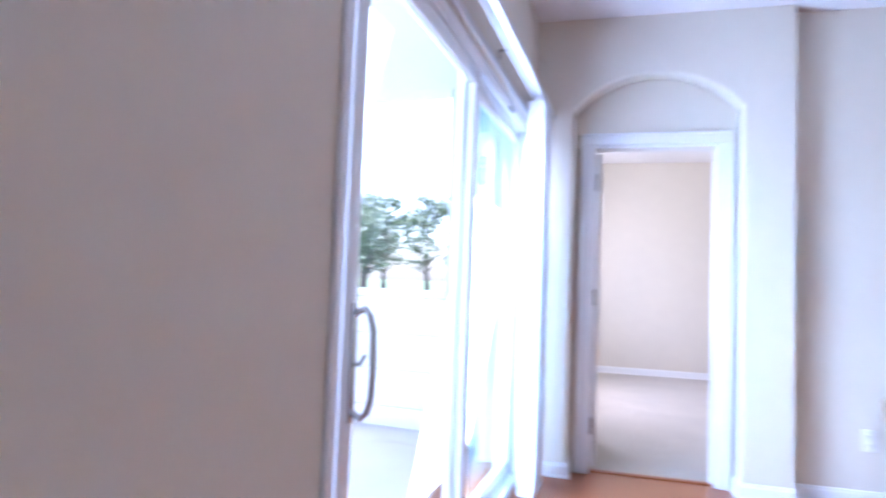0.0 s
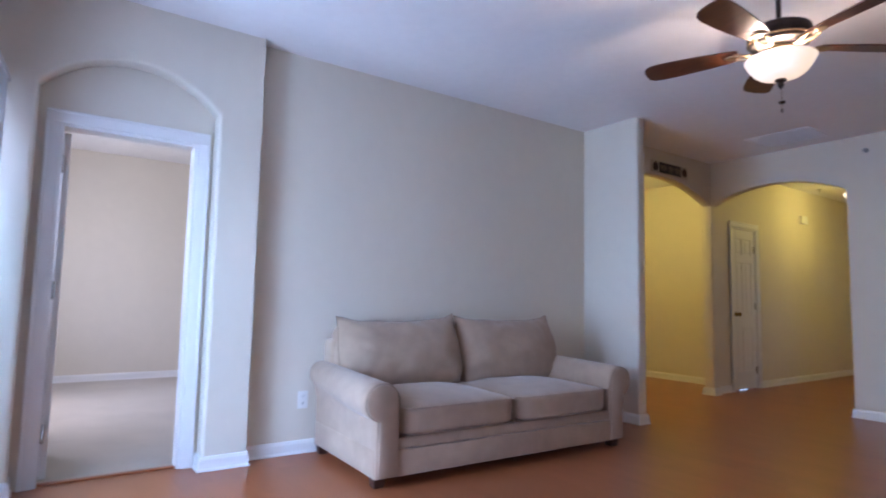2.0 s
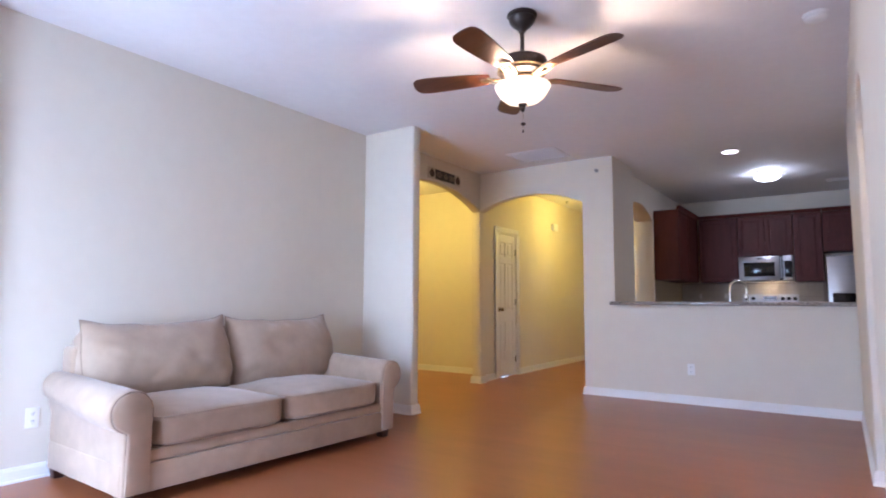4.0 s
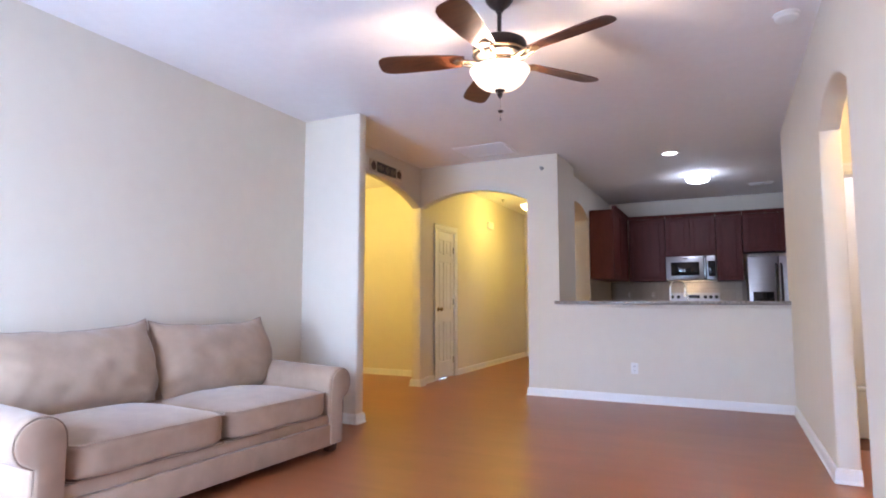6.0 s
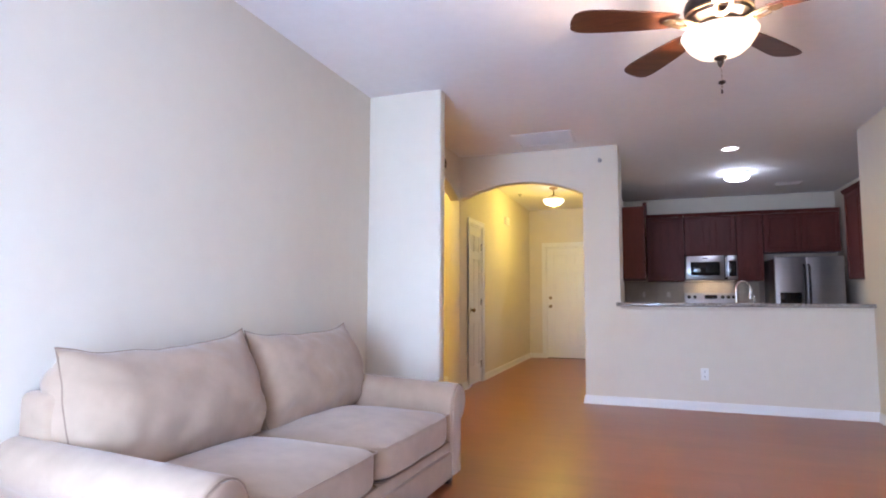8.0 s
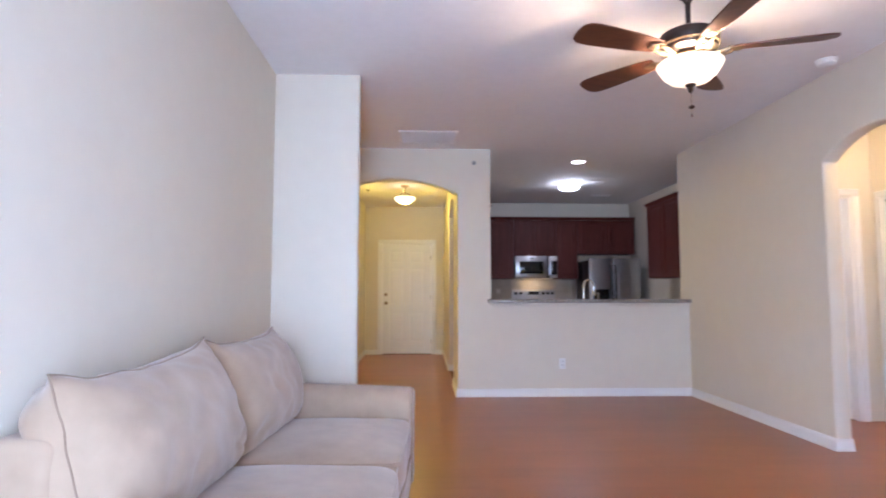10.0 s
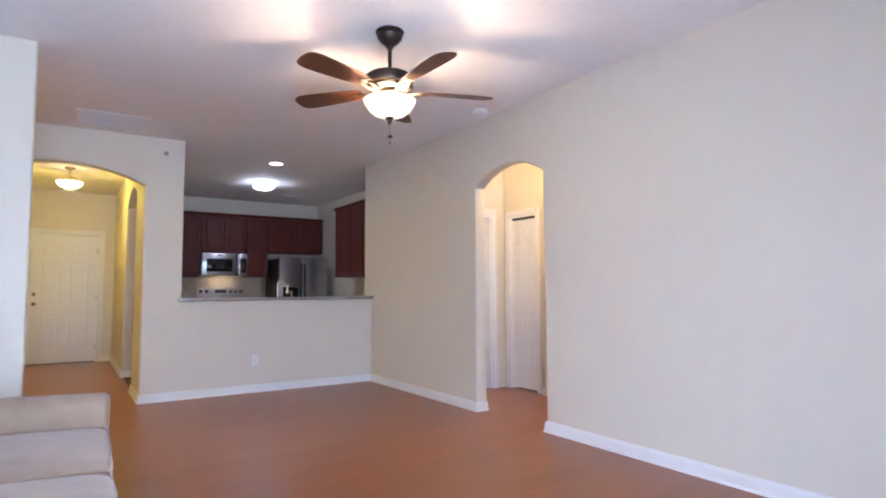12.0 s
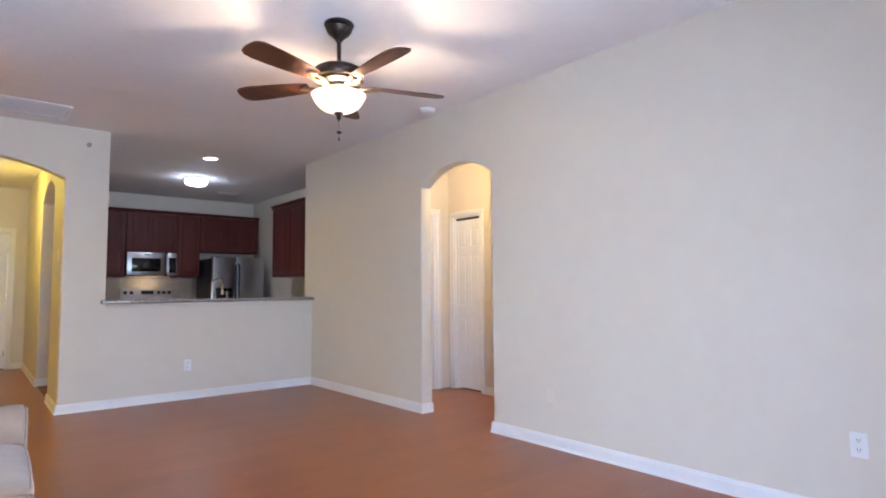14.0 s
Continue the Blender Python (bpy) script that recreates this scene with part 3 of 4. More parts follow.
tube(bm, [(2.243, -0.026, 0.93), (2.243, -0.008, 0.925), (2.238, 0.006, 0.95)], 0.005, 8)
part("latch", bm, HANDLE, slide, "grey latch lever")
bm = bmesh.new()
box(bm, 0.62, 0.69, -0.03, -0.008, 2.0, 2.014, 0.003)
tube(bm, [(0.63, -0.012, 1.998), (0.66, 0.0, 1.985), (0.70, -0.006, 1.99)], 0.005, 8)
part("security_latch", bm, BLACK, sl, "small black security latch")

vb = thing("vertical_blind", SM, "white vertical blind stacked open under a grey head rail", "blind")
bm = bmesh.new()
prism(bm, [(0.055, 2.125), (0.055, 2.165), (0.105, 2.165), (0.115, 2.155), (0.115, 2.125), (0.100, 2.125), (0.100, 2.137), (0.070, 2.137), (0.070, 2.125)], "x", 0.02, 2.62)
part("head_rail", bm, RAILM, vb, "grey metal head rail")
for u in (0.25, 1.0, 1.75, 2.45):
    bm = bmesh.new()
    box(bm, u - 0.012, u + 0.012, 0.0, 0.085, 2.1655, 2.169, 0.001)
    box(bm, u - 0.012, u + 0.012, 0.0, 0.004, 2.13, 2.169, 0.001)
    part("bracket", bm, NICKEL, vb)
slat = None
for i in range(16):
    bm = bmesh.new()
    u = 0.17 + i * 0.0185
    cv = [(u + 0.006 * math.cos((k / 4 - 0.5) * 2.6), 0.035 + 0.089 * k / 4) for k in range(5)]
    poly = cv + [(x + 0.0012, y) for x, y in cv[::-1]]
    prism(bm, poly, "z", 0.025, 2.105)
    sl_ = part("slat", bm, BLIND, vb)
    bm = bmesh.new()
    box(bm, u + 0.001, u + 0.007, 0.075, 0.085, 2.105, 2.13)
    part("clip", bm, PLASTIC, sl_)
bm = bmesh.new()
tube(bm, [(0.50, 0.11, 2.12), (0.503, 0.113, 1.5), (0.50, 0.112, 0.95)], 0.004, 8)
part("wand", bm, PLASTIC, vb)


# ---- sofa ----
def puff(bm, sx, sy, sz, bulge=0.0, k=9.0, cuts=14, wr=0.0, seed=0.0, kz=None):
    vs = bmesh.ops.create_cube(bm, size=2)["verts"]
    bmesh.ops.subdivide_edges(bm, edges=bm.edges[:], cuts=cuts, use_grid_fill=True)
    for v in bm.verts:
        x, y, z = v.co
        m = (abs(x) ** k + abs(y) ** k + abs(z) ** k) ** (1 / k)
        x, y, z = x / m, y / m, z / m
        h = bulge * (1 - x * x) * (1 - y * y) * (1 if z > 0 else 0.2) * abs(z)
        p = Vector((x * sx / 2, y * sy / 2, z * sz / 2 + h))
        q = p * 4 + Vector((seed, seed, seed))
        p += Vector((0, 0, 1)) * wr * noise.noise(q) + Vector((1, 0, 0)) * wr * 0.6 * noise.noise(q * 1.7 + Vector((9, 3, 1)))
        v.co = p
    return bm


def back_cushion(bm, w, h, t, seed):
    """A plump boxed cushion: y across, z up, x thick; the face is piped all round, the top corners stand out as ears."""
    n = 36
    grid = {}
    for i in range(n + 1):
        for j in range(n + 1):
            a, b = 2 * i / n - 1, 2 * j / n - 1
            ear = (max(0.0, abs(a) - 0.74) / 0.26 * max(0.0, b - 0.66) / 0.34) ** 1.5
            foot = max(0.0, abs(a) - 0.7) / 0.3 * max(0.0, -b - 0.6) / 0.4
            aa = a * (0.955 + 0.06 * (1 - b * b) + 0.04 * ear - 0.012 * foot)
            bb = b - (0.075 * (1 - a * a) * (1 + 0.35 * math.sin(seed + 2 * a)) if b > 0 else -0.03 * foot) * b * b
            f = (1 - abs(a) ** 4) ** 0.55 * (1 - abs(b) ** 2.6) ** 0.55
            low = 1.0 + 0.22 * (1 - min(1, abs(b + 0.42) / 1.42) ** 2)
            wr = 0.014 * noise.noise(Vector((a * 1.8 + seed, b * 1.6, 1))) + 0.008 * noise.noise(Vector((a * 4.5 + seed, b * 3.5 + a * 3, 1)))
            fold = 0.0
            for q in range(6):
                ca, cb, an = -0.75 + 0.3 * q + 0.1 * math.sin(seed * 3 + q), -0.2 + 0.45 * math.sin(seed + 2.3 * q), 0.7 * math.sin(seed * 2 + q * 1.7)
                da, db = a - ca, b - cb
                x_, y_ = da * math.cos(an) + db * math.sin(an), -da * math.sin(an) + db * math.cos(an)
                fold -= 0.008 * math.exp(-(x_ * 26) ** 2 - (y_ * 4.0) ** 2)
            # creases that run out from the lower corners and along the top seam
            for sgn in (-1, 1):
                da, db = a - sgn * 0.80, b + 0.72
                for ang in (0.5, 0.95):
                    x_, y_ = -da * sgn * math.sin(ang) - db * math.cos(ang), -da * sgn * math.cos(ang) + db * math.sin(ang)
                    fold -= 0.012 * math.exp(-(x_ * 24) ** 2 - ((y_ - 0.14) * 5) ** 2)
            fold -= 0.006 * math.exp(-((b - 0.84) * 9) ** 2) * (0.5 + 0.5 * math.sin(a * 23 + seed))
            x = t / 2 * f * low + (wr + fold) * min(1, f * 1.4)
            grid[i, j] = bm.verts.new((x + 0.012 * noise.noise(Vector((a * 3 + seed, b * 3, 4))), aa * w / 2, bb * h / 2 + h / 2 + 0.028 * ear + 0.008 * noise.noise(Vector((a * 4, seed, b * 3)))))
    for i in range(n):
        for j in range(n):
            bm.faces.new((grid[i, j], grid[i + 1, j], grid[i + 1, j + 1], grid[i, j + 1]))
    ring = [(i, 0) for i in range(n)] + [(n, j) for j in range(n)] + [(n - i, n) for i in range(n)] + [(0, n - j) for j in range(n)]
    first = [grid[k] for k in ring]
    rim = [v.co.copy() for v in first]
    # the boxing behind the piping swells outwards and rounds off to a flat back
    mid = Vector((0, 0, h / 2))
    rows = [first]
    for depth, grow in ((0.012, 1.012), (0.038, 1.030), (0.068, 1.034), (0.098, 1.018), (0.118, 0.96), (0.126, 0.86)):
        row = []
        for (i, j), p in zip(ring, rim):
            a, b = abs(2 * i / n - 1), 2 * j / n - 1
            ear = (max(0.0, a - 0.74) / 0.26 * max(0.0, b - 0.66) / 0.34) ** 1.5
            g = grow - 0.16 * ear * min(1, depth / 0.05)
            low = 0.05 * max(0.0, -b)
            d = p - mid
            ny = 0.010 * noise.noise(Vector((p.y * 6 + seed, p.z * 6, depth * 9)))
            row.append(bm.verts.new((p.x - depth * (1 + ny * 3), d.y * (g + ny), mid.z + d.z * (g + ny - low * min(1, depth / 0.1)))))
        rows.append(row)
    k = len(ring)
    for p, q in zip(rows, rows[1:]):
        for m in range(k):
            bm.faces.new((p[m], q[m], q[(m + 1) % k], p[(m + 1) % k]))
    c = bm.verts.new(sum((v.co for v in rows[-1]), Vector()) / k)
    for m in range(k):
        bm.faces.new((rows[-1][m], c, rows[-1][(m + 1) % k]))
    return bm, rim


SOFA = pose(-0.062, 4.362, 0, 0, 0, -1.8)
so = thing("sofa", SOFA, "tan suede two-seat sofa with rolled arms and loose back cushions", "sofa")
# local axes: x to the front (0 back, 1.0 front), y along the length
HL = 1.095
bm = bmesh.new()
box(bm, 0.03, 0.93, -HL + 0.08, HL - 0.08, 0.058, 0.215, 0.012)
part("base", bm, SUEDE, so)
part("front_rail", B(0.925, 0.955, -HL + 0.19, HL - 0.19, 0.060, 0.205, bevel=0.01), SUEDE, so)
part("front_band", B(0.90, 0.945, -HL + 0.19, HL - 0.19, 0.207, 0.268, bevel=0.012), SUEDE, so)
bm = bmesh.new()
box(bm, 0.0, 0.17, -HL + 0.13, HL - 0.13, 0.06, 0.765, 0.035, 4)
part("back_frame", bm, SUEDE, so)


def arm_profile(dz, g=0.0, r=0.110):
    out = [(0.114 - g, 0.06 + g), (0.112 - g, 0.44)]
    for i in range(17):
        a = radians(0 + 232 * i / 16)
        out.append(((r - g) * math.cos(a), 0.582 - r + dz + (r - g) * math.sin(a)))
    return out + [(-0.030 + g, 0.37), (-0.030 + g, 0.27), (-0.030 + g, 0.06 + g)]


def ring_hull(bm, rows):
    k = len(rows[0])
    for a, b in zip(rows, rows[1:]):
        for j in range(k):
            bm.faces.new((a[j], b[j], b[(j + 1) % k], a[(j + 1) % k]))
    for r in (rows[0], rows[-1]):
        c = bm.verts.new(sum((v.co for v in r), Vector()) / k)
        for j in range(k):
            bm.faces.new((r[j], r[(j + 1) % k], c))
    return bm


for side in (-1, 1):
    bm = bmesh.new()
    rows = []
    xs = [(0.02, 0.012), (0.032, 0.0)] + [(0.04 + 0.90 * i / 14, 0.0) for i in range(15)] + [(0.948, 0.004), (0.953, 0.012)]
    for x, g in xs:
        f = x / 0.95
        rows.append([bm.verts.new((x, side * (HL - 0.115 - y), z + 0.003 * noise.noise(Vector((x * 5, y * 8 + side, z * 5))))) for y, z in arm_profile(0.034 - 0.032 * f, g, 0.085 + 0.025 * min(1, f * 1.3))])
    arm = part("arm", ring_hull(bm, rows), SUEDE, so, angle=50)
    bm = bmesh.new()
    rows = [[bm.verts.new((x, side * (HL - 0.115 - y), z)) for y, z in arm_profile(0.002, g)] for x, g in ((0.945, 0.010), (0.962, 0.012), (0.968, 0.022))]
    part("front_panel", ring_hull(bm, rows), SUEDE, arm, angle=50)
    bm = bmesh.new()
    tube(bm, [(0.958, side * (HL - 0.115 - y), z) for y, z in arm_profile(0.002, 0.006)[1:-1]], 0.003, 6)
    part("welt", bm, PIPING, arm, "thin darker welt cord")
SEATW = 0.862
for i, y in enumerate((-0.4315, 0.4315)):
    bm = bmesh.new()
    puff(bm, 0.80, SEATW - 0.006, 0.175, bulge=0.042, k=8, cuts=20, wr=0.009, seed=3.1 * i + 0.4)
    bmesh.ops.transform(bm, matrix=Matrix.Translation((0.565, y, 0.352)), verts=bm.verts)
    c = part("seat_cushion", bm, SUEDE, so, angle=60)
    for z in (0.274, 0.426):
        bm = bmesh.new()
        e = SEATW / 2 - 0.012
        pts = [(0.32, y - e, z), (0.915, y - e, z), (0.950, y - e + 0.025, z), (0.959, y - e * 0.5, z), (0.961, y, z + 0.002), (0.959, y + e * 0.5, z), (0.950, y + e - 0.025, z),
               (0.915, y + e, z), (0.32, y + e, z)]
        tube(bm, pts, 0.0042, 6)
        if z < 0.3:
            part("piping", bm, PIPING, c, "darker piping")
        else:
            part("seam_cord", bm, SUEDE, c)
for i, y in enumerate((-0.438, 0.531)):
    bm, rim = back_cushion(bmesh.new(), 0.965, 0.50, 0.24, 5.7 * i + 1)
    m = Matrix.Translation((0.285, y, 0.425)) @ Matrix.Rotation(radians(-17), 4, "Y") @ Matrix.Rotation(radians((1.3, 0.3)[i]), 4, "X")
    bmesh.ops.transform(bm, matrix=m, verts=bm.verts)
    c = part("back_cushion", bm, SUEDE, so, angle=70)
    bm = bmesh.new()
    tube(bm, [m @ p for p in rim], 0.0032, 6, closed=True)
    part("piping", bm, PIPING, c, "darker piping")
for x in (0.07, 0.88):
    for y in (-HL + 0.13, HL - 0.13):
        bm = bmesh.new()
        vs = bmesh.ops.create_cone(bm, cap_ends=True, segments=4, radius1=0.044, radius2=0.055, depth=0.06,
                                   matrix=Matrix.Translation((x, y, 0.030)) @ Matrix.Rotation(radians(45), 4, "Z"))
        bmesh.ops.bevel(bm, geom=bm.edges[:], offset=0.005, segments=2, affect="EDGES", profile=0.5)
        part("leg", bm, DARKWOOD, so, "dark stained wooden block foot")

# ---- ceiling fan ----
fan = thing("ceiling_fan", pose(2.352, 4.752, 2.74), "bronze ceiling fan with five walnut blades and lit glass bowl", "ceiling fan")
part("canopy", lathe(bmesh.new(), [(0.082, 0), (0.088, -0.006), (0.088, -0.016), (0.076, -0.024), (0.080, -0.032), (0.074, -0.052), (0.056, -0.074), (0.036, -0.090), (0.024, -0.102), (0.019, -0.114)], 36), BRONZE, fan)
part("downrod", lathe(bmesh.new(), [(0.0125, -0.10), (0.0125, -0.262), (0.022, -0.264), (0.024, -0.29)], 16), BRONZE, fan)
part("motor_housing", lathe(bmesh.new(), [(0.03, -0.255), (0.06, -0.262), (0.115, -0.275), (0.142, -0.29), (0.148, -0.31), (0.145, -0.335), (0.138, -0.345), (0.142, -0.352), (0.135, -0.372),
                                         (0.10, -0.388), (0.07, -0.392)], 40), BRONZE, fan)
part("trim_ring", lathe(bmesh.new(), [(0.12, -0.345), (0.146, -0.347), (0.148, -0.356), (0.12, -0.36)], 40), BRASS, fan, "antique brass band")
part("switch_housing", lathe(bmesh.new(), [(0.07, -0.388), (0.085, -0.395), (0.09, -0.41), (0.075, -0.425), (0.06, -0.43), (0.06, -0.438)], 32), BRASS, fan, "antique brass switch housing")
bm = bmesh.new()
lathe(bm, [(0.158, -0.440), (0.163, -0.444), (0.158, -0.456), (0.146, -0.478), (0.128, -0.505), (0.10, -0.529), (0.06, -0.545), (0.02, -0.551), (0.004, -0.552),
           (0.004, -0.547), (0.06, -0.541), (0.098, -0.525), (0.125, -0.501), (0.142, -0.475), (0.154, -0.453), (0.155, -0.442)], 44, caps=False)
bw = part("glass_bowl", bm, BOWL, fan, "glowing cream alabaster glass bowl")
part("finial", lathe(bmesh.new(), [(0.026, -0.547), (0.028, -0.556), (0.013, -0.566), (0.016, -0.576), (0.009, -0.590), (0.003, -0.598)], 20), BRONZE, fan)
bm = bmesh.new()
tube(bm, [(0.0, 0.0, -0.596), (0.004, 0, -0.65), (0.002, 0, -0.70)], 0.0012, 6)
pc = part("pull_chain", bm, BRASS, fan)
bm = bmesh.new()
lathe(bm, [(0.003, 0.008), (0.014, 0.005), (0.016, 0.0), (0.012, -0.006), (0.002, -0.009)], 14, (0.003, 0, -0.668))
part("fob", bm, BRONZE, pc)
bm = bmesh.new()
lathe(bm, [(0.002, 0.0), (0.004, -0.006), (0.004, -0.018), (0.002, -0.02)], 10, (0.002, 0, -0.70))
part("chain_end", bm, BRONZE, pc)
for i in range(5):
    rot = Matrix.Rotation(radians(54 + 72 * i), 4, "Z")
    bm = bmesh.new()
    # scrolled blade iron
    tube(bm, [(0.075, 0, -0.392), (0.12, 0.012, -0.40), (0.165, 0.03, -0.395), (0.205, 0.028, -0.385)], 0.009, 8)
    tube(bm, [(0.075, 0, -0.392), (0.12, -0.012, -0.40), (0.165, -0.03, -0.395), (0.205, -0.028, -0.385)], 0.009, 8)
    lathe(bm, [(0.004, -0.006), (0.028, -0.004), (0.03, 0.002), (0.004, 0.004)], 16, (0.225, 0, -0.384))
    lathe(bm, [(0.004, -0.006), (0.02, -0.004), (0.022, 0.002), (0.004, 0.004)], 16, (0.12, 0, -0.402))
    bmesh.ops.transform(bm, matrix=rot, verts=bm.verts)
    iron = part("blade_iron", bm, BRASS, fan, "scrolled antique brass blade iron")
    bm = bmesh.new()
    out = [(0.19, -0.042), (0.24, -0.053), (0.36, -0.066), (0.50, -0.075), (0.59, -0.077), (0.635, -0.070), (0.660, -0.052), (0.668, -0.026), (0.670, 0.0)]
    pl = out + [(x, -y) for x, y in out[-2::-1]]
    prism(bm, pl, "z", -0.003, 0.003)
    bmesh.ops.bevel(bm, geom=[e for e in bm.edges if abs(e.verts[0].co.z - e.verts[1].co.z) < 1e-5 and len([f for f in e.link_faces if abs(f.normal.z) < 0.5]) == 1],
                    offset=0.0015, segments=1, affect="EDGES")
    bmesh.ops.transform(bm, matrix=rot @ Matrix.Translation((0, 0, -0.376)) @ Matrix.Rotation(radians(12), 4, "X"), verts=bm.verts)
    part("blade", bm, BLADE, fan)

# ---- wall and ceiling fittings ----
# painted plaque over the hall arch: a black panel of unreadable letters between two round emblems
plq = thing("wall_plaque", pose(-0.04, 7.42, 2.475, 0, 0, 90), "narrow black and cream painted wooden sign over the arch", "sign")
part("board", B(-0.34, 0.34, -0.014, 0.0, 0, 0.135, bevel=0.003), SIGNC, plq)
part("panel", B(-0.205, 0.205, -0.019, -0.0145, 0.010, 0.125, bevel=0.002), SIGN, plq, "black lettered panel")
for i, x in enumerate((-0.175, -0.145, -0.115, -0.085, -0.02, 0.01, 0.04, 0.095, 0.125, 0.155, 0.183)):
    h = 0.020 + 0.007 * (i % 3)
    part("letter_bar", B(x - 0.009, x + 0.009, -0.0205, -0.0195, 0.066 - h, 0.070 + h), SIGNB, plq, "tan letter stroke")
for x in (-0.272, 0.272):
    bm = bmesh.new()
    lathe(bm, [(0.046, 0), (0.046, 0.006), (0.038, 0.009), (0.026, 0.006), (0.002, 0.007)], 24)
    box(bm, -0.007, 0.007, 0.040, 0.058, 0.0, 0.005)
    bmesh.ops.transform(bm, matrix=Matrix.Translation((x, -0.0145, 0.064)) @ Matrix.Rotation(radians(90), 4, "X"), verts=bm.verts)
    part("emblem", bm, SIGNR, plq, "dark brown round emblem")


def outlet(m, blank=False, label="white duplex power outlet on the painted wall", finish=None):
    o = thing("wall_outlet", m, label, "outlet", "outlets on the walls")
    part("plate", B(-0.036, 0.036, -0.006, 0.0, -0.058, 0.058, bevel=0.002), finish or PLASTIC, o)
    for z in (-0.022, 0.022):
        s = part("socket", B(-0.016, 0.016, -0.0085, -0.0065, z - 0.014, z + 0.014, bevel=0.0015), finish or PLASTIC, o)
        if not blank:
            bm = bmesh.new()
            for x in (-0.006, 0.006):
                box(bm, x - 0.0014, x + 0.0014, -0.0097, -0.009, z - 0.003, z + 0.007)
            box(bm, -0.002, 0.002, -0.0097, -0.009, z - 0.010, z - 0.006)
            part("slots", bm, SLOT, s, "dark socket slots")
    return o


outlet(pose(XW, 3.272, 0.352, 0, 0, 90))
outlet(pose(XE, 2.655, 0.385, 0, 0, -90))
outlet(pose(XE, 4.515, 0.348, 0, 0, -90), True, "wall-coloured cover plate painted over on the wall", WALL)
outlet(pose(2.513, YK, 0.355, 0, 0, 0))
outlet(pose(1.36, 8.55, 1.50, 0, 0, -90), True, "white light switch plate in the arch reveal")

sd = thing("smoke_detector", pose(3.786, 5.72, H), "round white smoke detector on the ceiling", "smoke detector")
part("base", lathe(bmesh.new(), [(0.07, 0), (0.07, -0.012), (0.064, -0.014)], 32), PLASTIC, sd)
part("cover", lathe(bmesh.new(), [(0.062, -0.0145), (0.06, -0.03), (0.045, -0.040), (0.02, -0.043), (0.002, -0.043)], 32), PLASTIC, sd)
sn = thing("sprinkler_head", pose(1.548, YK, 2.582, 0, 0, 0), "small grey sprinkler head on the wall above the arch", "sprinkler")
bm = lathe(bmesh.new(), [(0.022, 0), (0.021, 0.004), (0.015, 0.008), (0.010, 0.01), (0.009, 0.03), (0.004, 0.04)], 20)
bmesh.ops.transform(bm, matrix=Matrix.Rotation(radians(90), 4, "X"), verts=bm.verts)
part("escutcheon", bm, HANDLE, sn)
bm = lathe(bmesh.new(), [(0.017, 0.04), (0.017, 0.043), (0.003, 0.044)], 16)
bmesh.ops.transform(bm, matrix=Matrix.Rotation(radians(90), 4, "X"), verts=bm.verts)
part("deflector", bm, HANDLE, sn)
sk = thing("ceiling_sprinkler", pose(0.112, 10.85, H), "small grey sprinkler head on the foyer ceiling", "sprinkler")
part("escutcheon", lathe(bmesh.new(), [(0.036, 0.0), (0.034, -0.006), (0.018, -0.010), (0.010, -0.012)], 20), HANDLE, sk)
part("deflector", lathe(bmesh.new(), [(0.008, -0.0125), (0.008, -0.030), (0.018, -0.032), (0.018, -0.035), (0.003, -0.036)], 16), HANDLE, sk)
ch = thing("door_chime", pose(-0.10, 10.75, 2.30, 0, 0, 90), "white plastic door chime high on the foyer wall", "door chime")
part("cover", B(-0.095, 0.095, -0.05, 0.0, -0.055, 0.06, bevel=0.008), PLASTIC, ch)
part("grille", B(-0.07, 0.07, -0.054, -0.0505, -0.03, 0.03, bevel=0.002), TRIM, ch)


def ceiling_grille(m, w, d, slats, label):
    g = thing("ceiling_vent", m, label, "air vent")
    bm = bmesh.new()
    f = 0.028
    for a in ((-w / 2, w / 2, -d / 2, -d / 2 + f), (-w / 2, w / 2, d / 2 - f, d / 2), (-w / 2, -w / 2 + f, -d / 2 + f, d / 2 - f), (w / 2 - f, w / 2, -d / 2 + f, d / 2 - f)):
        box(bm, *a, -0.009, 0.0, 0.003)
    part("frame", bm, CEIL, g)
    part("backing", B(-w / 2 + f, w / 2 - f, -d / 2 + f, d / 2 - f, -0.002, 0.0), CEIL, g)
    me = None
    for i in range(slats):
        y = -d / 2 + f + (i + 0.5) * (d - 2 * f) / slats
        if me is None:
            bm = B(-w / 2 + f, w / 2 - f, -0.008, 0.008, -0.001, 0.001)
            bmesh.ops.transform(bm, matrix=Matrix.Rotation(radians(14), 4, "X"), verts=bm.verts)
            me = finish("slat", bm, CEIL)
        o = new("slat", me)
        o.parent = g
        o.location = (0, y, -0.007)
    return g


ceiling_grille(pose(1.03, 7.78, H), 0.60, 0.46, 20, "white return air grille in the ceiling")
ceiling_grille(pose(3.90, 11.20, H), 0.34, 0.19, 8, "white supply air vent in the kitchen ceiling")

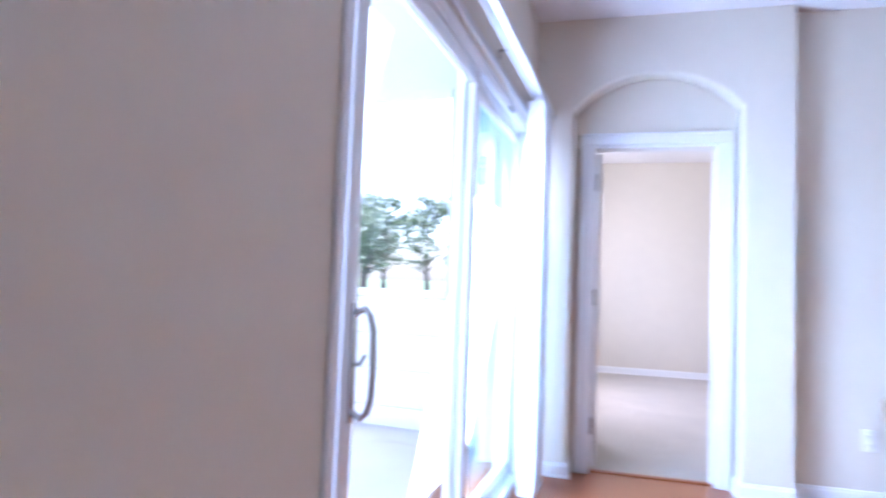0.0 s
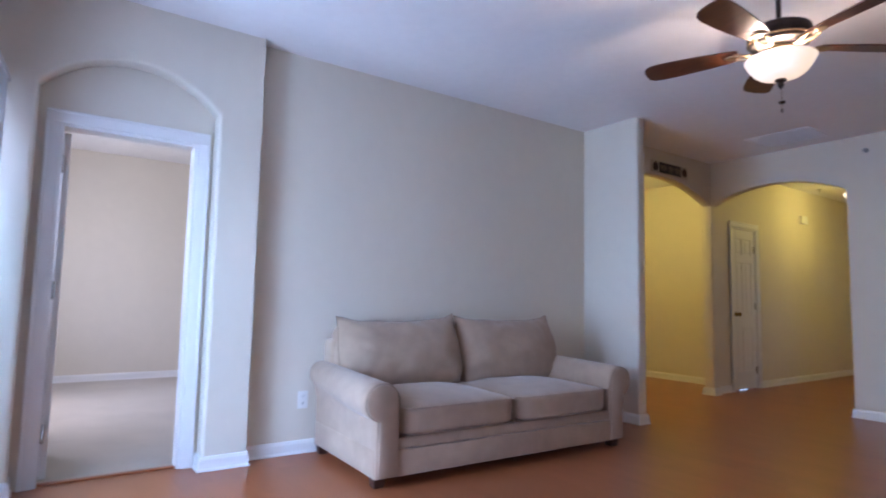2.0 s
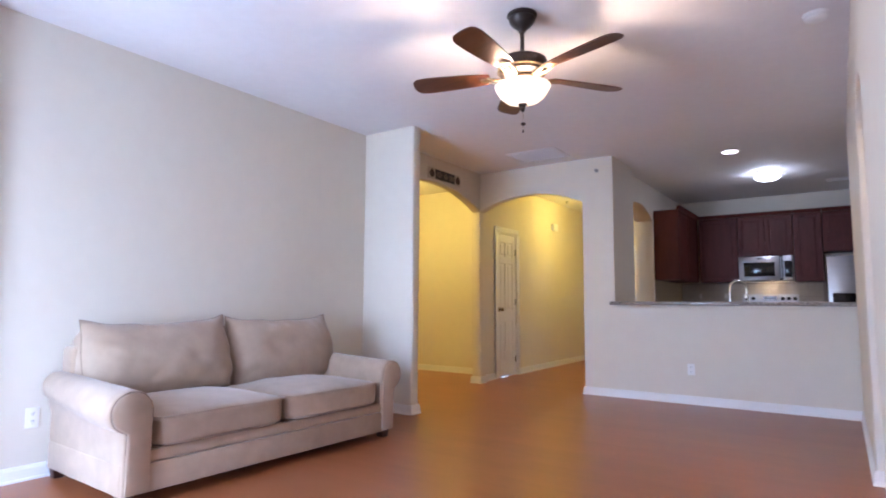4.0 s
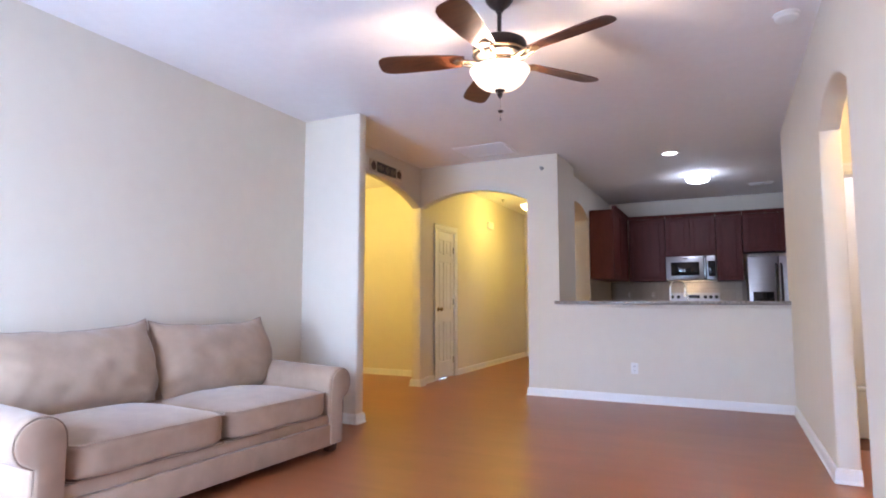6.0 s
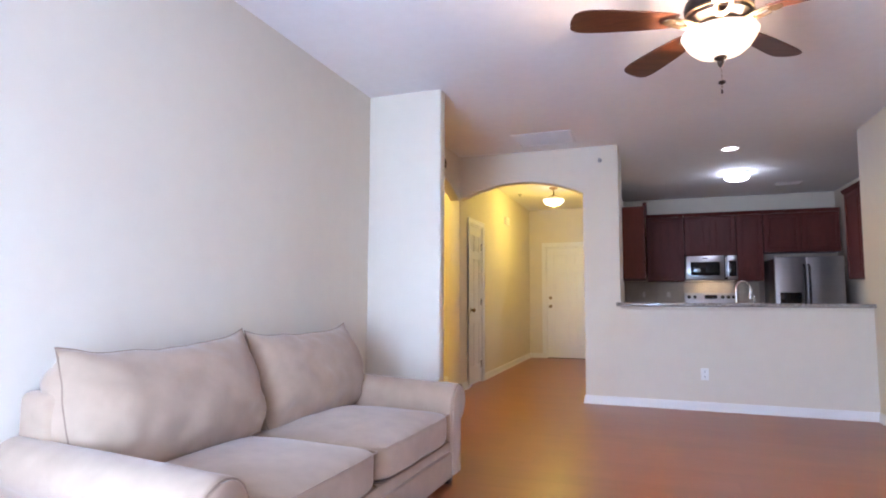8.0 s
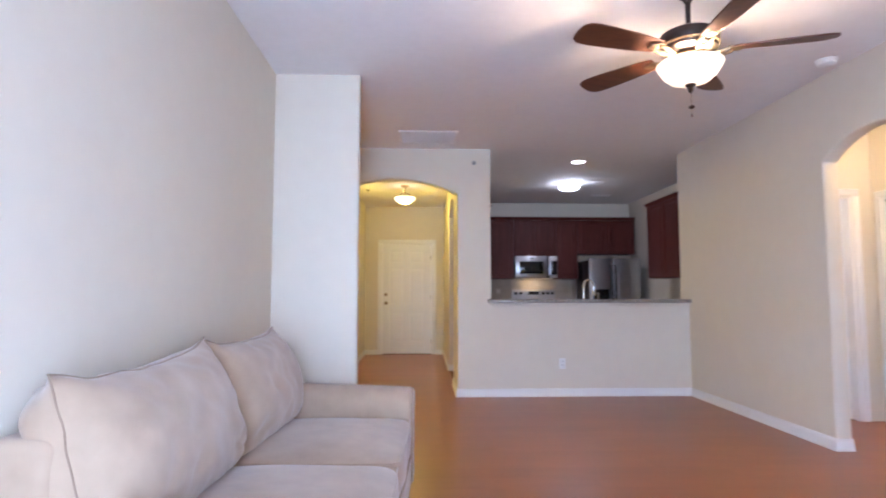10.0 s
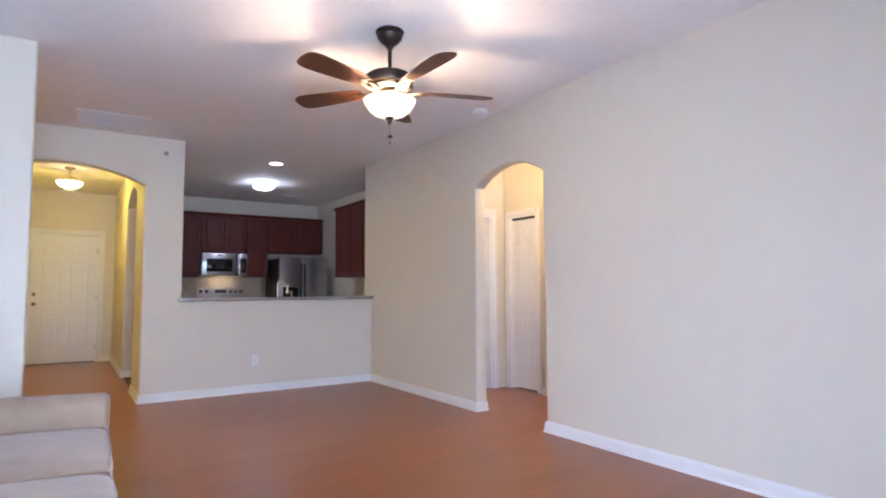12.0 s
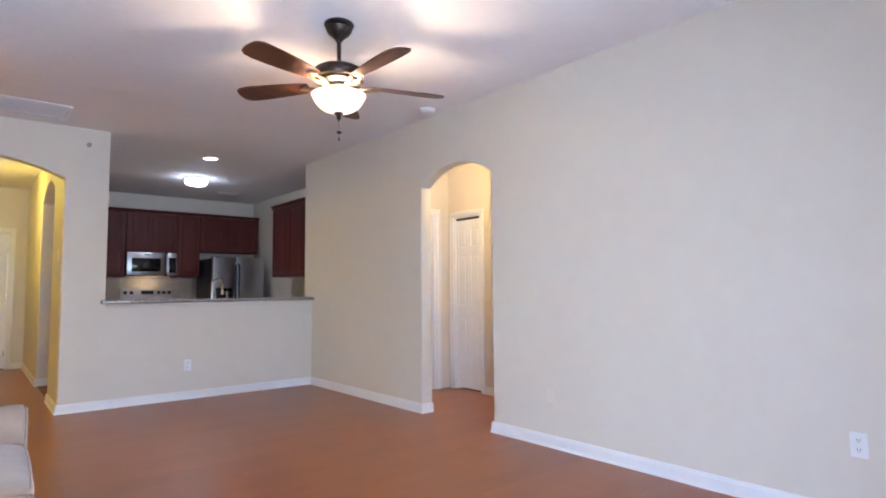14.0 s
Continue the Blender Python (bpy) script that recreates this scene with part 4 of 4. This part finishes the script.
# ---- lamps ----
fl = thing("foyer_light", pose(0.70, 10.48, H), "semi-flush brass ceiling light with frosted glass bowl, lit", "ceiling light")
part("canopy", lathe(bmesh.new(), [(0.065, 0), (0.063, -0.012), (0.045, -0.024), (0.014, -0.03)], 28), BRASS, fl)
part("stem", lathe(bmesh.new(), [(0.009, -0.028), (0.009, -0.10), (0.018, -0.105), (0.018, -0.12), (0.008, -0.125)], 16), BRASS, fl)
for i in range(3):
    a = radians(30 + 120 * i)
    bm = bmesh.new()
    tube(bm, [(0.015 * math.cos(a), 0.015 * math.sin(a), -0.112), (0.07 * math.cos(a), 0.07 * math.sin(a), -0.125), (0.13 * math.cos(a), 0.13 * math.sin(a), -0.165),
              (0.150 * math.cos(a), 0.150 * math.sin(a), -0.19)], 0.005, 8)
    part("arm", bm, BRASS, fl)
bm = lathe(bmesh.new(), [(0.152, -0.182), (0.152, -0.192), (0.143, -0.215), (0.12, -0.243), (0.085, -0.262), (0.04, -0.273), (0.004, -0.275), (0.004, -0.270), (0.08, -0.257), (0.115, -0.238),
                         (0.138, -0.212), (0.146, -0.19)], 36, caps=False)
part("glass_bowl", bm, FBOWL, fl, "glowing frosted glass bowl")
part("finial", lathe(bmesh.new(), [(0.014, -0.270), (0.015, -0.278), (0.006, -0.288), (0.002, -0.29)], 14), BRASS, fl)

kl = thing("kitchen_light", pose(3.121, 10.203, H), "round flush kitchen ceiling light, brightly lit white", "ceiling light")
part("pan", lathe(bmesh.new(), [(0.155, 0), (0.155, -0.02), (0.148, -0.022)], 36), NICKEL, kl)
b_ = part("diffuser", lathe(bmesh.new(), [(0.145, -0.02), (0.15, -0.035), (0.142, -0.07), (0.12, -0.093), (0.07, -0.107), (0.003, -0.11)], 40), KDIFF, kl, "glowing ribbed glass diffuser")
b_.visible_shadow = False
dl = thing("recessed_light", pose(2.885, 8.83, H), "round recessed downlight in the ceiling, lit", "downlight")
bm = bmesh.new()
lathe(bm, [(0.098, 0.0), (0.096, -0.006), (0.080, -0.007), (0.078, 0.0)], 36, caps=False)
part("trim_ring", bm, TRIM, dl)
part("lens", lathe(bmesh.new(), [(0.078, -0.001), (0.078, -0.003), (0.002, -0.004)], 32), DOWN, dl, "glowing lens")


# ---- kitchen ----
def shaker(name, parent, u0, u1, z0, z1, at, axis, side, handle=None):
    """A raised-panel cabinet door on the face at; u along the run."""
    bm = bmesh.new()
    g, t, s = 0.003, 0.02, 0.055

    def b(a0, a1, c0, c1, d0, d1, bev):
        lo, hi = sorted((at + side * d0, at + side * d1))
        if axis == "y":
            box(bm, a0, a1, lo, hi, c0, c1, bev, 1)
        else:
            box(bm, lo, hi, a0, a1, c0, c1, bev, 1)
    u0, u1, z0, z1 = u0 + g, u1 - g, z0 + g, z1 - g
    b(u0, u0 + s, z0, z1, 0, t, 0.003)
    b(u1 - s, u1, z0, z1, 0, t, 0.003)
    b(u0 + s, u1 - s, z0, z0 + s, 0, t, 0.003)
    b(u0 + s, u1 - s, z1 - s, z1, 0, t, 0.003)
    b(u0 + s, u1 - s, z0 + s, z1 - s, 0, 0.008, 0)
    if u1 - u0 > 0.22 and z1 - z0 > 0.25:
        b(u0 + s + 0.028, u1 - s - 0.028, z0 + s + 0.028, z1 - s - 0.028, 0.008, 0.015, 0.005)
    return part(name, bm, CHERRY, parent)


def upper(label, u0, u1, z0, z1, axis, wall, side, depth, doors):
    c = thing("wall_cabinet", pose(0, 0, 0), label, "kitchen cabinet", "upper kitchen cabinets")
    f = wall + side * depth
    lo, hi = sorted((wall + side * 0.003, f))
    part("body", B(u0, u1, lo, hi, z0, z1) if axis == "y" else B(lo, hi, u0, u1, z0, z1), CHERRY, c)
    w = (u1 - u0) / doors
    for i in range(doors):
        shaker("cabinet_door", c, u0 + i * w, u0 + (i + 1) * w, z0, z1, f, axis, side)
    # crown
    bm = bmesh.new()
    pr = [(0.0, 0.0), (0.026, 0.0), (0.034, 0.012), (0.040, 0.03), (0.052, 0.042), (0.054, 0.05), (0.0, 0.05)]
    pl = [(f + side * x, z1 + 0.001 + z) for x, z in pr]
    prism(bm, pl, "x" if axis == "y" else "y", u0, u1)
    part("crown_moulding", bm, CHERRY, c)
    return c


ZB, ZT, YB = 1.375, 2.39, 12.12
upper("dark cherry corner wall cabinet beside the foyer arch", 10.42, 11.77, ZB, ZT, "x", 1.62, 1, 0.33, 2)
upper("dark cherry wall cabinet next to the microwave", 1.985, 2.545, ZB, ZT, "y", YB, -1, 0.335, 1)
upper("short dark cherry cabinet above the microwave", 2.55, 3.285, 1.765, ZT, "y", YB, -1, 0.335, 2)
upper("dark cherry wall cabinet beside the fridge", 3.29, 3.655, ZB, ZT, "y", YB, -1, 0.335, 1)
upper("dark cherry cabinet over the fridge", 3.66, 4.66, 1.80, ZT, "y", YB, -1, 0.335, 2)
upper("dark cherry wall cabinets on the kitchen side wall", 8.75, 10.42, ZB - 0.03, ZT + 0.02, "x", 4.70, -1, 0.33, 3)

bmw = thing("microwave", pose(0, 0, 0), "stainless steel over-range microwave under the cabinets", "microwave")
y0 = 11.70
part("body", B(2.553, 3.282, y0 + 0.03, YB - 0.003, 1.392, 1.762, bevel=0.004), BLACK, bmw, "black casing")
part("door", B(2.555, 3.10, y0, y0 + 0.028, 1.394, 1.76, bevel=0.006), STEEL, bmw)
part("window", B(2.625, 3.04, y0 - 0.004, y0 - 0.0005, 1.455, 1.668, bevel=0.002), DGLASS, bmw, "dark glass window")
part("control_panel", B(3.145, 3.28, y0, y0 + 0.028, 1.394, 1.76, bevel=0.006), STEEL, bmw)
part("display", B(3.163, 3.268, y0 - 0.003, y0 - 0.0005, 1.44, 1.68, bevel=0.002), DGLASS, bmw, "black keypad glass")
bm = bmesh.new()
tube(bm, [(3.122, y0 + 0.01, 1.43), (3.122, y0 - 0.03, 1.445), (3.122, y0 - 0.032, 1.59), (3.122, y0 - 0.03, 1.715), (3.122, y0 + 0.01, 1.732)], 0.011, 10)
part("handle", bm, STEEL, bmw)
part("badge", B(2.80, 2.88, y0 - 0.002, y0 - 0.0003, 1.715, 1.732), BLACK, bmw)

rg = thing("range", pose(0, 0, 0), "stainless steel electric range with a rear control panel", "stove")
part("body", B(2.553, 3.307, 11.50, 12.10, 0.0, 0.905, bevel=0.005), STEEL, rg)
part("cooktop", B(2.55, 3.31, 11.48, 12.05, 0.906, 0.918, bevel=0.003), DGLASS, rg, "black glass cooktop")
bm = bmesh.new()
prism(bm, [(12.03, 0.919), (12.06, 1.19), (12.11, 1.19), (12.11, 0.919)], "x", 2.553, 3.307)
part("control_panel", bm, STEEL, rg)
part("display", B(2.84, 3.02, 12.036, 12.046, 1.10, 1.155), DGLASS, rg, "black display")
for x in (2.61, 2.70, 3.10, 3.18, 3.26):
    bm = lathe(bmesh.new(), [(0.028, 0), (0.027, 0.016), (0.02, 0.022), (0.002, 0.023)], 18)
    bmesh.ops.transform(bm, matrix=Matrix.Translation((x, 12.05, 1.125)) @ Matrix.Rotation(radians(96), 4, "X"), verts=bm.verts)
    part("knob", bm, BLACK, rg, "black control knob")

fr = thing("refrigerator", pose(0, 0, 0), "stainless steel side-by-side fridge with black sides", "refrigerator")
part("body", B(3.69, 4.535, 11.275, 12.02, 0.02, 1.672, bevel=0.006), BLACK, fr, "black side panels")
for x0, x1 in ((3.69, 4.072), (4.078, 4.535)):
    part("door", B(x0, x1, 11.20, 11.27, 0.09, 1.692, bevel=0.012, seg=3), STEEL, fr)
part("toe_grille", B(3.70, 4.525, 11.29, 11.31, 0.0, 0.02), BLACK, fr)
for x in (4.045, 4.105):
    bm = bmesh.new()
    tube(bm, [(x, 11.21, 1.58), (x, 11.155, 1.555), (x, 11.15, 1.15), (x, 11.155, 0.70), (x, 11.21, 0.675)], 0.016, 10)
    part("handle", bm, BLACK, fr, "black door handle")
part("dispenser", B(3.745, 4.005, 11.192, 11.1995, 0.86, 1.19, bevel=0.003), DGLASS, fr, "black ice dispenser")
part("hinge_cover", B(3.70, 3.80, 11.22, 11.34, 1.6735, 1.70, bevel=0.005), BLACK, fr)


def base_run(label, x0, x1, y0, y1, front):
    c = thing("base_cabinet", pose(0, 0, 0), label, "kitchen cabinet", "base kitchen cabinets")
    part("body", B(x0, x1, y0, y1, 0.0, 0.87), CHERRY, c)
    if front == "y-":
        n = max(1, round((x1 - x0) / 0.45))
        for i in range(n):
            shaker("cabinet_door", c, x0 + i * (x1 - x0) / n, x0 + (i + 1) * (x1 - x0) / n, 0.1, 0.86, y0, "y", -1)
    else:
        n = max(1, round((x1 - x0) / 0.45))
        for i in range(n):
            shaker("cabinet_door", c, x0 + i * (x1 - x0) / n, x0 + (i + 1) * (x1 - x0) / n, 0.1, 0.86, y1, "y", 1)
    return c


base_run("dark cherry base cabinet beside the range", 1.63, 2.545, 11.55, YB - 0.003, "y-")
base_run("narrow dark cherry base cabinet between range and fridge", 3.315, 3.68, 11.55, YB - 0.003, "y-")
base_run("dark cherry sink base cabinets behind the bar wall", 1.735, 4.69, 8.393, 8.98, "y+")
whole("worktop", B(1.625, 2.548, 11.52, YB - 0.003, 0.871, 0.91, bevel=0.005), GRANITE, "speckled granite worktop beside the range", "worktop")
whole("worktop", B(3.312, 3.682, 11.52, YB - 0.003, 0.871, 0.91, bevel=0.005), GRANITE, "speckled granite worktop beside the fridge", "worktop")
whole("worktop", B(1.735, 4.695, 8.393, 9.01, 0.871, 0.91, bevel=0.005), GRANITE, "speckled granite sink worktop behind the bar", "worktop")
bt = thing("bar_top", pose(0, 0, 0), "speckled granite breakfast bar top on the half wall", "countertop")
part("slab", B(1.69, XE - 0.003, 8.185, 8.46, 1.0195, 1.057, bevel=0.009, seg=3), GRANITE, bt)
part("support_trim", B(1.735, XE - 0.004, 8.245, 8.2635, 0.985, 1.018, bevel=0.004), WALL, bt, "painted trim under the slab")

fc = thing("kitchen_faucet", pose(2.86, 8.60, 0.911), "tall arched chrome kitchen faucet", "faucet")
part("base", lathe(bmesh.new(), [(0.03, 0), (0.03, 0.01), (0.02, 0.02), (0.018, 0.05), (0.013, 0.06)], 20), CHROME, fc)
bm = bmesh.new()
pts = [(0, 0, 0.05), (0, 0, 0.26)] + [(0.0, 0.085 - 0.085 * math.cos(radians(a)), 0.285 + 0.085 * math.sin(radians(a))) for a in range(0, 181, 15)] + [(0, 0.17, 0.24)]
pts = [(p[1] * 0.85, p[1] * 0.5, p[2]) for p in pts]
tube(bm, pts, 0.0115, 12)
part("spout", bm, CHROME, fc)
part("spray_head", lathe(bmesh.new(), [(0.013, 0.245), (0.017, 0.235), (0.018, 0.19), (0.014, 0.185)], 16, (0.1445, 0.085, 0)), CHROME, fc)
bm = bmesh.new()
tube(bm, [(0, 0, 0.045), (-0.035, 0, 0.055), (-0.075, 0, 0.09)], 0.006, 8)
part("lever", bm, CHROME, fc)
sd2 = thing("soap_dispenser", pose(3.03, 8.60, 0.911), "chrome soap dispenser beside the faucet", "soap dispenser")
part("body", lathe(bmesh.new(), [(0.02, 0), (0.02, 0.02), (0.012, 0.03), (0.010, 0.19), (0.013, 0.21), (0.004, 0.215)], 18), CHROME, sd2)
bm = bmesh.new()
tube(bm, [(0, 0, 0.20), (0, 0.03, 0.212), (0, 0.07, 0.20)], 0.006, 8)
part("nozzle", bm, CHROME, sd2)
for x in (1.92, 2.30):
    o = outlet(pose(x, YB - 0.014, 1.16, 0, 0, 0), label="white power outlet on the tiled backsplash")

# ---- outside ----
ground = struct("ground", B(-300, 300, -400, 0.9, -0.6, -0.3), GRASS, "mown lawn reaching to the trees")
bal = struct("patio", B(-0.9, 4.6, -1.85, -0.145, -0.299, -0.03, bevel=0.01), CONC, "pale concrete patio slab", m=SM)
rl = thing("patio_railing", SM, "white painted patio railing with thin rails", "railing")
for u in (-0.55, 1.0, 2.5, 4.45):
    part("post", B(u - 0.045, u + 0.045, -1.69, -1.60, -0.03, 1.06, bevel=0.004), TRIM, rl)
for z in (0.10, 0.56, 1.0):
    part("rail", B(-0.455, 4.405, -1.665, -1.625, z - 0.016, z + 0.016, bevel=0.004), TRIM, rl)
roof = struct("patio_roof", B(-0.95, 4.7, -1.95, -0.145, 2.62, 2.72), TRIM, "white patio ceiling", m=SM)
col = whole("patio_column", B(-0.80, -0.62, -1.79, -1.60, -0.03, 2.618, bevel=0.01), TRIM, "square white patio column", "column", m=SM)
scr = thing("privacy_wall", SM, "pale blue-grey lap siding wall at the patio end", "siding wall")
for i in range(15):
    part("siding_board", B(-0.75, -0.694, -0.78, -0.15, -0.03 + i * 0.176, -0.03 + i * 0.176 + 0.174, bevel=0.003), SIDING, scr)
pf = thing("parapet_fence", SM, "low white board fence at the patio end", "fence")
for z0, z1 in ((-0.03, 0.122), (0.128, 0.407), (0.413, 0.687), (0.693, 0.972), (0.978, 1.04)):
    part("board", B(-0.75, -0.71, -1.59, -0.785, z0, z1, bevel=0.003), TRIM, pf)
ln = thing("wall_lantern", SM @ Matrix.Translation((-0.692, -0.48, 1.95)), "small black outdoor wall lantern on the siding", "wall lantern")
part("backplate", B(0.0, 0.015, -0.05, 0.05, -0.08, 0.08, bevel=0.004), BLACK, ln)
part("hood", lathe(bmesh.new(), [(0.002, 0.10), (0.05, 0.085), (0.095, 0.03), (0.10, 0.02), (0.085, 0.02)], 20, (0.11, 0, 0)), BLACK, ln)
part("glass", lathe(bmesh.new(), [(0.075, 0.019), (0.07, -0.08), (0.045, -0.11), (0.004, -0.115)], 20, (0.11, 0, 0)), GLASS, ln)


def tree(x, y, h, seed, label):
    rnd = random.Random(seed)
    t = thing("tree", pose(x, y, -0.3), label, "tree", "trees behind the patio")
    bm = bmesh.new()
    pts = [(0.06 * h * 0.2 * math.sin(k * 1.3 + seed), 0.05 * math.cos(k + seed), k * h * 0.55 / 6) for k in range(7)]
    tube(bm, pts, lambda f: 0.035 * h * (1 - 0.7 * f), 10)
    for k in range(9):
        a, z = rnd.uniform(0, 6.28), h * rnd.uniform(0.28, 0.5)
        l = h * rnd.uniform(0.18, 0.3)
        tube(bm, [(0, 0, z), (l * 0.5 * math.cos(a), l * 0.5 * math.sin(a), z + l * 0.35), (l * math.cos(a), l * math.sin(a), z + l * 0.8)],
             lambda f: 0.011 * h * (1 - 0.75 * f), 6)
    part("trunk", bm, BARK, t)
    bm = bmesh.new()
    clumps = []
    for k in range(46):
        a, r = rnd.uniform(0, 6.28), h * 0.30 * math.sqrt(rnd.random())
        z = h * rnd.uniform(0.38, 0.98)
        r *= 1.0 - 0.75 * abs((z / h - 0.58) / 0.45) ** 1.6 if z / h > 0.58 else 1.0
        clumps.append((r * math.cos(a), r * math.sin(a), z, h * rnd.uniform(0.05, 0.10)))
    for cx, cy, cz, cr in clumps:
        for k in range(70):
            d = Vector((rnd.gauss(0, 1), rnd.gauss(0, 1), rnd.gauss(0, 0.8))).normalized() * cr * rnd.uniform(0.5, 1.1)
            p = Vector((cx, cy, cz)) + d
            n = Vector((rnd.gauss(0, 1), rnd.gauss(0, 1), rnd.gauss(0, 1))).normalized()
            s1 = n.orthogonal().normalized() * h * 0.016 * rnd.uniform(0.7, 1.3)
            s2 = n.cross(s1) * 0.55
            bm.faces.new([bm.verts.new(p + q) for q in (-s1, s2, s1, -s2)])
    part("crown", bm, LEAF, t)
    return t


for i, (x, y, h) in enumerate(((-22, -5.4, 5.2), (-25, -8.6, 5.6), (-20, -7.6, 4.4), (-28, -11, 6.5), (-24, -3.0, 4.8), (-18, -12, 5.5))):
    tree(x, y, h, 11 + i, "leafy green tree beyond the patio")

# ---- floor planks and wall tiles, last ----
PW, PL = 0.192, 1.29
meshes = {}


def plank_mesh(l, w):
    key = (round(l, 3), round(w, 3))
    if key not in meshes:
        bm = B(0, l, 0, w, -0.012, 0.0)
        meshes[key] = finish("plank", bm, PLANK)
    return meshes[key]


fl_ob = bpy.data.objects["floor"]


def lay(x0, x1, y0, y1):
    r = random.Random(7)
    row = 0
    y = y0
    while y < y1 - 0.01:
        w = min(PW, y1 - y)
        x = x0 - PL * ((row * 0.37 + 0.13 * r.random()) % 1)
        while x < x1 - 0.01:
            a, b = max(x, x0), min(x + PL, x1)
            if b - a > 0.02:
                o = new("plank", plank_mesh(b - a, w))
                o.location = (a, y, 0.0)
                o.parent = fl_ob
            x += PL
        y += PW
        row += 1


lay(-0.215, 4.05, 1.10, YK)
lay(-0.23, 1.37, YK, 12.64)
lay(-3.0, -0.215, 6.2, 9.05)
lay(4.05, 5.1, 4.3, 7.0)

bs = struct("backsplash", B(1.625, 4.695, 12.106, 12.1195, 0.911, ZB), GROUT, "tan stone tile backsplash under the cabinets")
tm = finish("tile", B(0.0015, 0.0985, -0.006, 0.0, 0.0015, 0.0985, bevel=0.002, seg=1), SPLASH)
for i in range(20):
    for j in range(4):
        x = 1.63 + i * 0.1
        if x > 3.6:
            continue
        o = new("tile", tm)
        o.location = (x, 12.1055, 0.955 + j * 0.1)
        o.parent = bs
